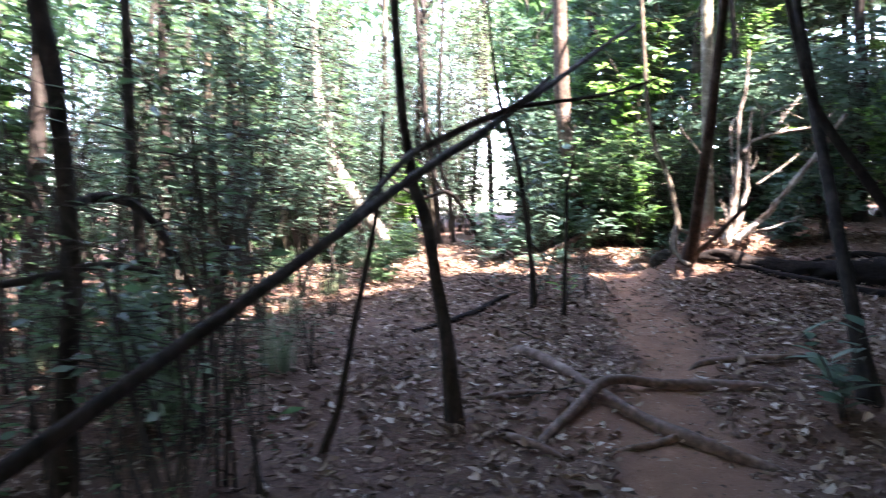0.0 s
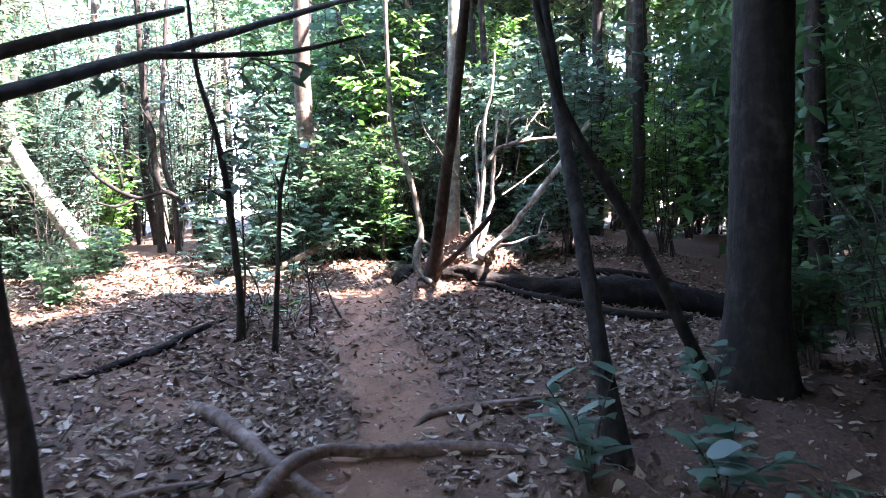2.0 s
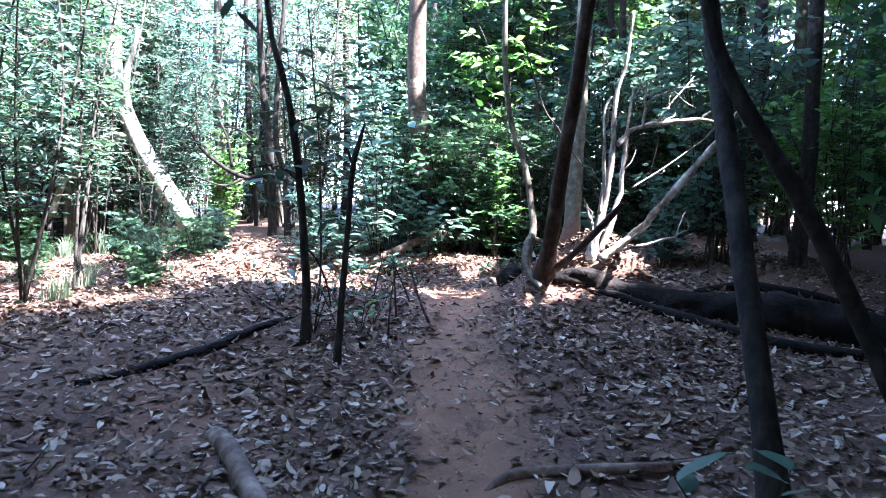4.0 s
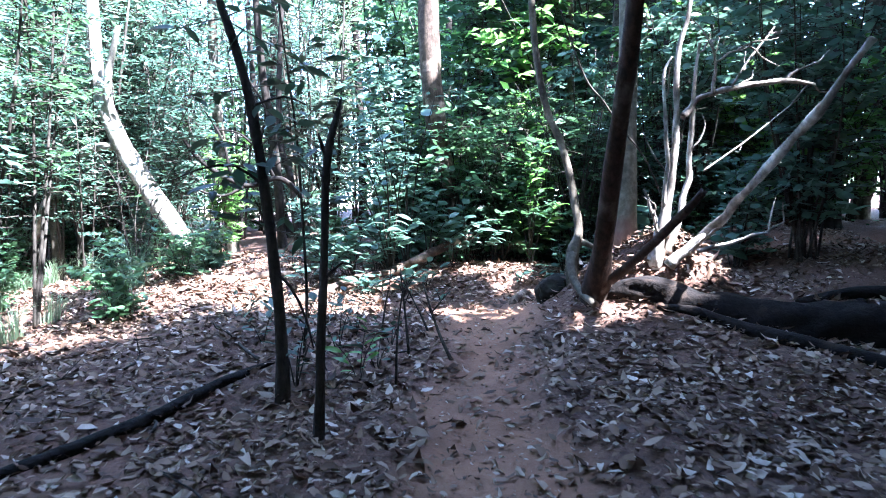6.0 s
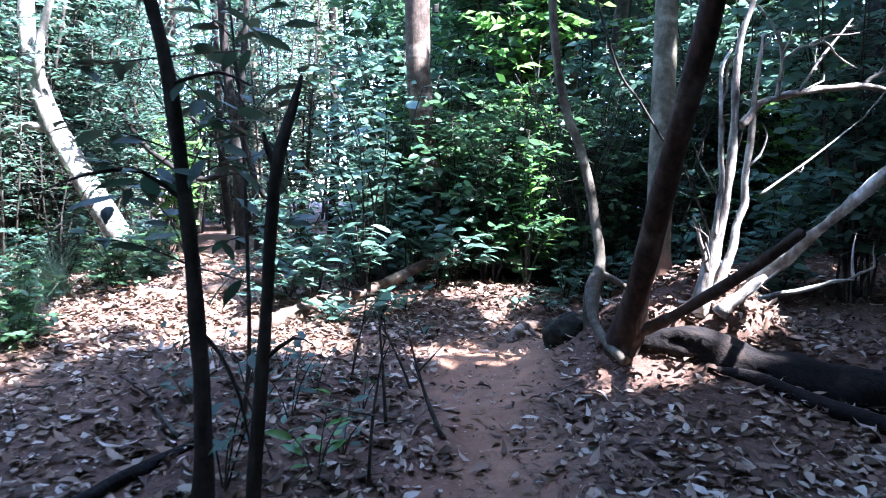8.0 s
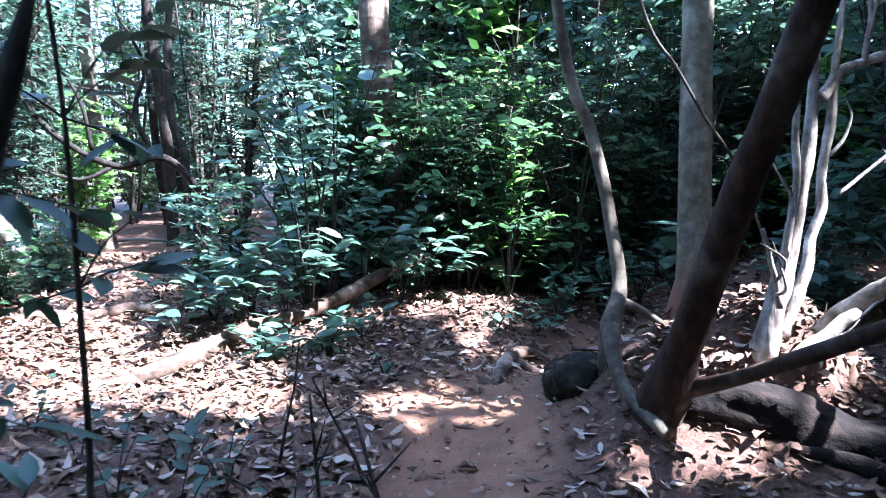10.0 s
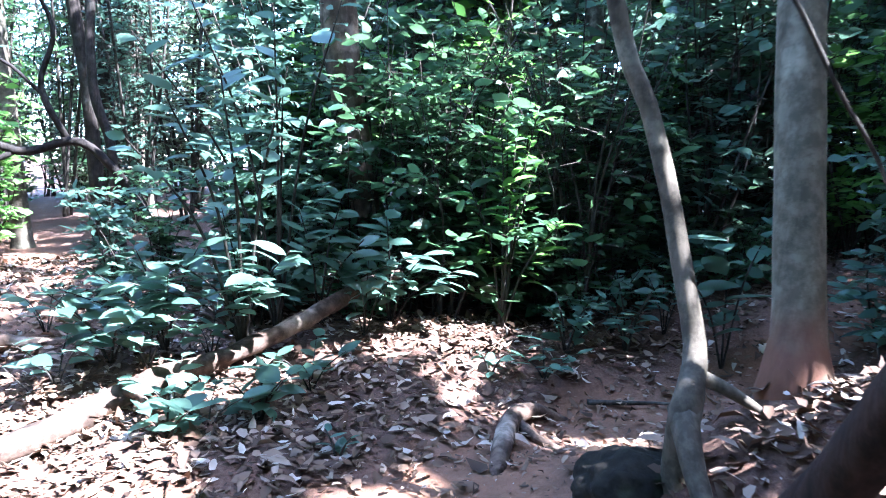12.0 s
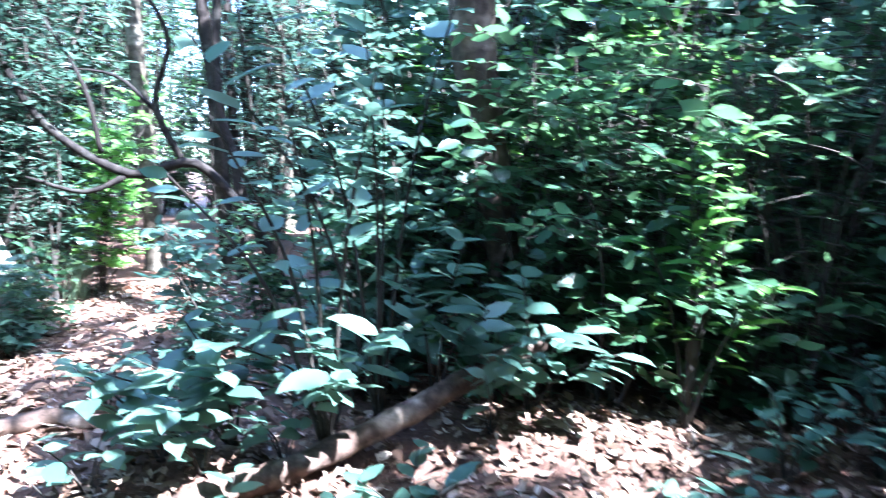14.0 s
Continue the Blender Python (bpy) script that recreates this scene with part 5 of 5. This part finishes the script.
# ---- twigs standing and lying ----
def twig(pts, r, label, seed, sides=2):
    x, y, z = pts[0]
    g = np.random.default_rng(seed)
    ob = thing("twig", (x, y, z), label, "twig", "twigs")
    part("stem", Geo().tube(pts, np.linspace(r, r * 0.4, len(pts)), 6, 0.08, 0.08, seed), M_TWIG, ob)
    p = np.array(pts, float)
    for k in range(sides):
        b = p[-2] + (p[-1] - p[-2]) * g.uniform(0, 0.6)
        e = b + np.array((g.normal(0, 0.1), g.normal(0, 0.1), abs(g.normal(0.08, 0.08))))
        part("side_twig", Geo().tube([b, (b + e) / 2, e], [r * 0.45, r * 0.35, r * 0.15], 5, 0.05, 0.08, seed + k), M_TWIG, ob)


twig([(1.66, 8.25, h(1.66, 8.25)), (1.64, 8.28, 0.95), (1.61, 8.3, 1.25)], 0.011, "thin dark twig standing at the trail's edge", 1, 3)
twig([(1.93, 8.15, h(1.93, 8.15)), (1.85, 8.25, 0.85), (1.76, 8.35, 1.15)], 0.014, "thin forked twig standing at the trail's edge", 2, 3)
twig([(1.84, 8.8, h(1.84, 8.8) - 0.02), (1.78, 8.79, 0.86), (1.71, 8.77, 1.0), (1.62, 8.75, 1.18)], 0.01, "dark forked twig standing at the trail's edge", 11, 4)
twig([(1.49, 8.91, h(1.49, 8.91) - 0.02), (1.52, 8.88, 0.95), (1.55, 8.86, 1.1), (1.57, 8.85, 1.3)], 0.008, "thin dark twig standing at the trail's edge", 12, 2)
twig([(1.56, 7.7, h(1.56, 7.7)), (1.57, 7.7, 0.9), (1.6, 7.7, 1.15)], 0.009, "thin dark twig standing at the trail's edge", 3)
twig([(1.0, 8.1, h(1.0, 8.1)), (1.02, 8.1, 1.1), (1.0, 8.1, 1.6), (0.97, 8.1, 2.1), (0.91, 8.1, 2.6), (0.84, 8.1, 3.2)], 0.012, "tall thin stem beside the saplings", 4, 3)
twig([(0.95, 7.9, 1.0), (1.03, 7.9, 0.95), (1.2, 7.8, 0.6)], 0.009, "bent twig between the saplings", 5, 1)
twig(lay([(3.45, 10.75, 0.03), (3.6, 10.72, 0.03), (3.8, 10.66, 0.03), (3.95, 10.6, 0.03)]), 0.018, "stout dry stick lying beside the trail", 7, 0)
for k in range(46):
    g = np.random.default_rng(900 + k)
    x, y, a, ln = g.uniform(-2.2, 5.2), g.uniform(1.5, 12), g.uniform(0, 3.14), g.uniform(0.2, 0.7)
    if path_distance(x, y, TRAIL) < 0.42:
        continue
    q = [(x + math.cos(a) * ln * t + 0.02 * math.sin(9 * t + k), y + math.sin(a) * ln * t, 0.02) for t in (0, 0.35, 0.7, 1)]
    twig(lay(q), g.uniform(0.005, 0.012), "dry fallen twig on the leaf litter", 900 + k, 1)


# ---- leaf litter ----
def litter():
    g = np.random.default_rng(5)
    n = 120000
    x, y = g.uniform(-4.5, 7, n), g.uniform(-0.5, 15, n)
    keep = g.uniform(size=n) > np.clip(worn_at(x, y) * 1.1 * (1 - 0.45 * smooth(y, 9.3, 10.2)), 0, 0.95)
    keep &= g.uniform(size=n) > 0.65 * smooth(x, 2.1, 2.9) * (1 - smooth(y, 4.4, 5.3))
    keep &= g.uniform(size=n) < 0.55 + 0.45 * np.sin(1.3 * x + 0.8 * y) * np.sin(1.1 * y - 0.9 * x)  + 0.3
    x, y = x[keep], y[keep]
    for cx, cy, sx, sy, k in ((3.72, 8.95, 0.34, 0.2, 1100), (2.85, 11.45, 0.36, 0.25, 500), (3.1, 6.9, 0.8, 0.9, 2200), (0.5, 6.6, 0.7, 1.0, 1500), (0.8, 10.3, 0.9, 0.5, 2500), (-0.3, 11.3, 0.6, 0.6, 1500)):
        x, y = np.append(x, g.normal(cx, sx, k)), np.append(y, g.normal(cy, sy, k))
    crumbs = g.uniform(2.5, 10.2, 4000)
    x, y = np.append(x, np.interp(crumbs, TRAIL[:, 1], TRAIL[:, 0]) + g.normal(0, 0.4, 4000)), np.append(y, crumbs)
    m = len(x)
    a = g.uniform(0, 6.28, m)
    at = np.stack([x, y, height(x, y) + g.uniform(0.004, 0.035, m)], 1)
    k = g.uniform(0.42, 1, 420)
    lx, ly = 3.3 + 2.6 * k, 8.7 - 1.33 * k
    side, lr = g.normal(0, 0.06, 420), 0.13 + 0.06 * k
    x[:420], y[:420] = lx + side * 0.45, ly + side * 0.89
    at[:420] = np.stack([x[:420], y[:420], height(lx, ly) + 0.03 + 0.1 * k + np.sqrt(np.maximum(lr ** 2 - side ** 2, 0)) + 0.015], 1)
    way = np.stack([np.cos(a), np.sin(a), g.normal(0, 0.22, m)], 1)
    up = np.stack([g.normal(0, 0.35, m), g.normal(0, 0.35, m), np.ones(m)], 1)
    ln = g.uniform(0.032, 0.095, m) * g.choice((0.6, 0.9, 1.25), m, p=(0.4, 0.4, 0.2))
    ln[-4000:] *= g.uniform(0.15, 0.45, 4000)
    at[-4000:, 2] -= 0.006
    geo = Geo().leaves(at, way, up, ln, ln * g.uniform(0.35, 0.6, m), True, g.uniform(-0.25, 0.3, m))
    ob = single("leaf_litter", geo, M_DRY, (1.5, 6, h(1.5, 6)), "thick litter of dry brown and grey leaves", "leaf litter", kind="stuff")
    shapes = []
    for k in range(5):
        me = Geo().leaves([(0, 0, 0)], [(1, 0, 0)], [(0, 0, 1)], 0.07 + 0.012 * k, 0.032 + 0.005 * k, True, (-0.2, 0.1, 0.25, 0.35, -0.1)[k]).mesh("fallen_leaf")
        me.materials.append(M_DRY)
        shapes.append(me)
    done = 0
    while done < 300:
        x, y = g.uniform(0.2, 3.2), g.uniform(3.2, 10.2)
        if g.uniform() < 0.75 * float(worn_at(x, y)):
            continue
        lf = new("fallen_leaf", shapes[g.integers(5)])
        lf.parent = ob
        a = g.uniform(0, 6.28)
        lf.matrix_local = Matrix.Translation(Vector((x, y, h(x, y) + g.uniform(0.008, 0.03))) - ob.location) @ turn_to((math.cos(a), math.sin(a), g.normal(0, 0.15)), (g.normal(0, 0.25), g.normal(0, 0.25), 1))
        done += 1


litter()
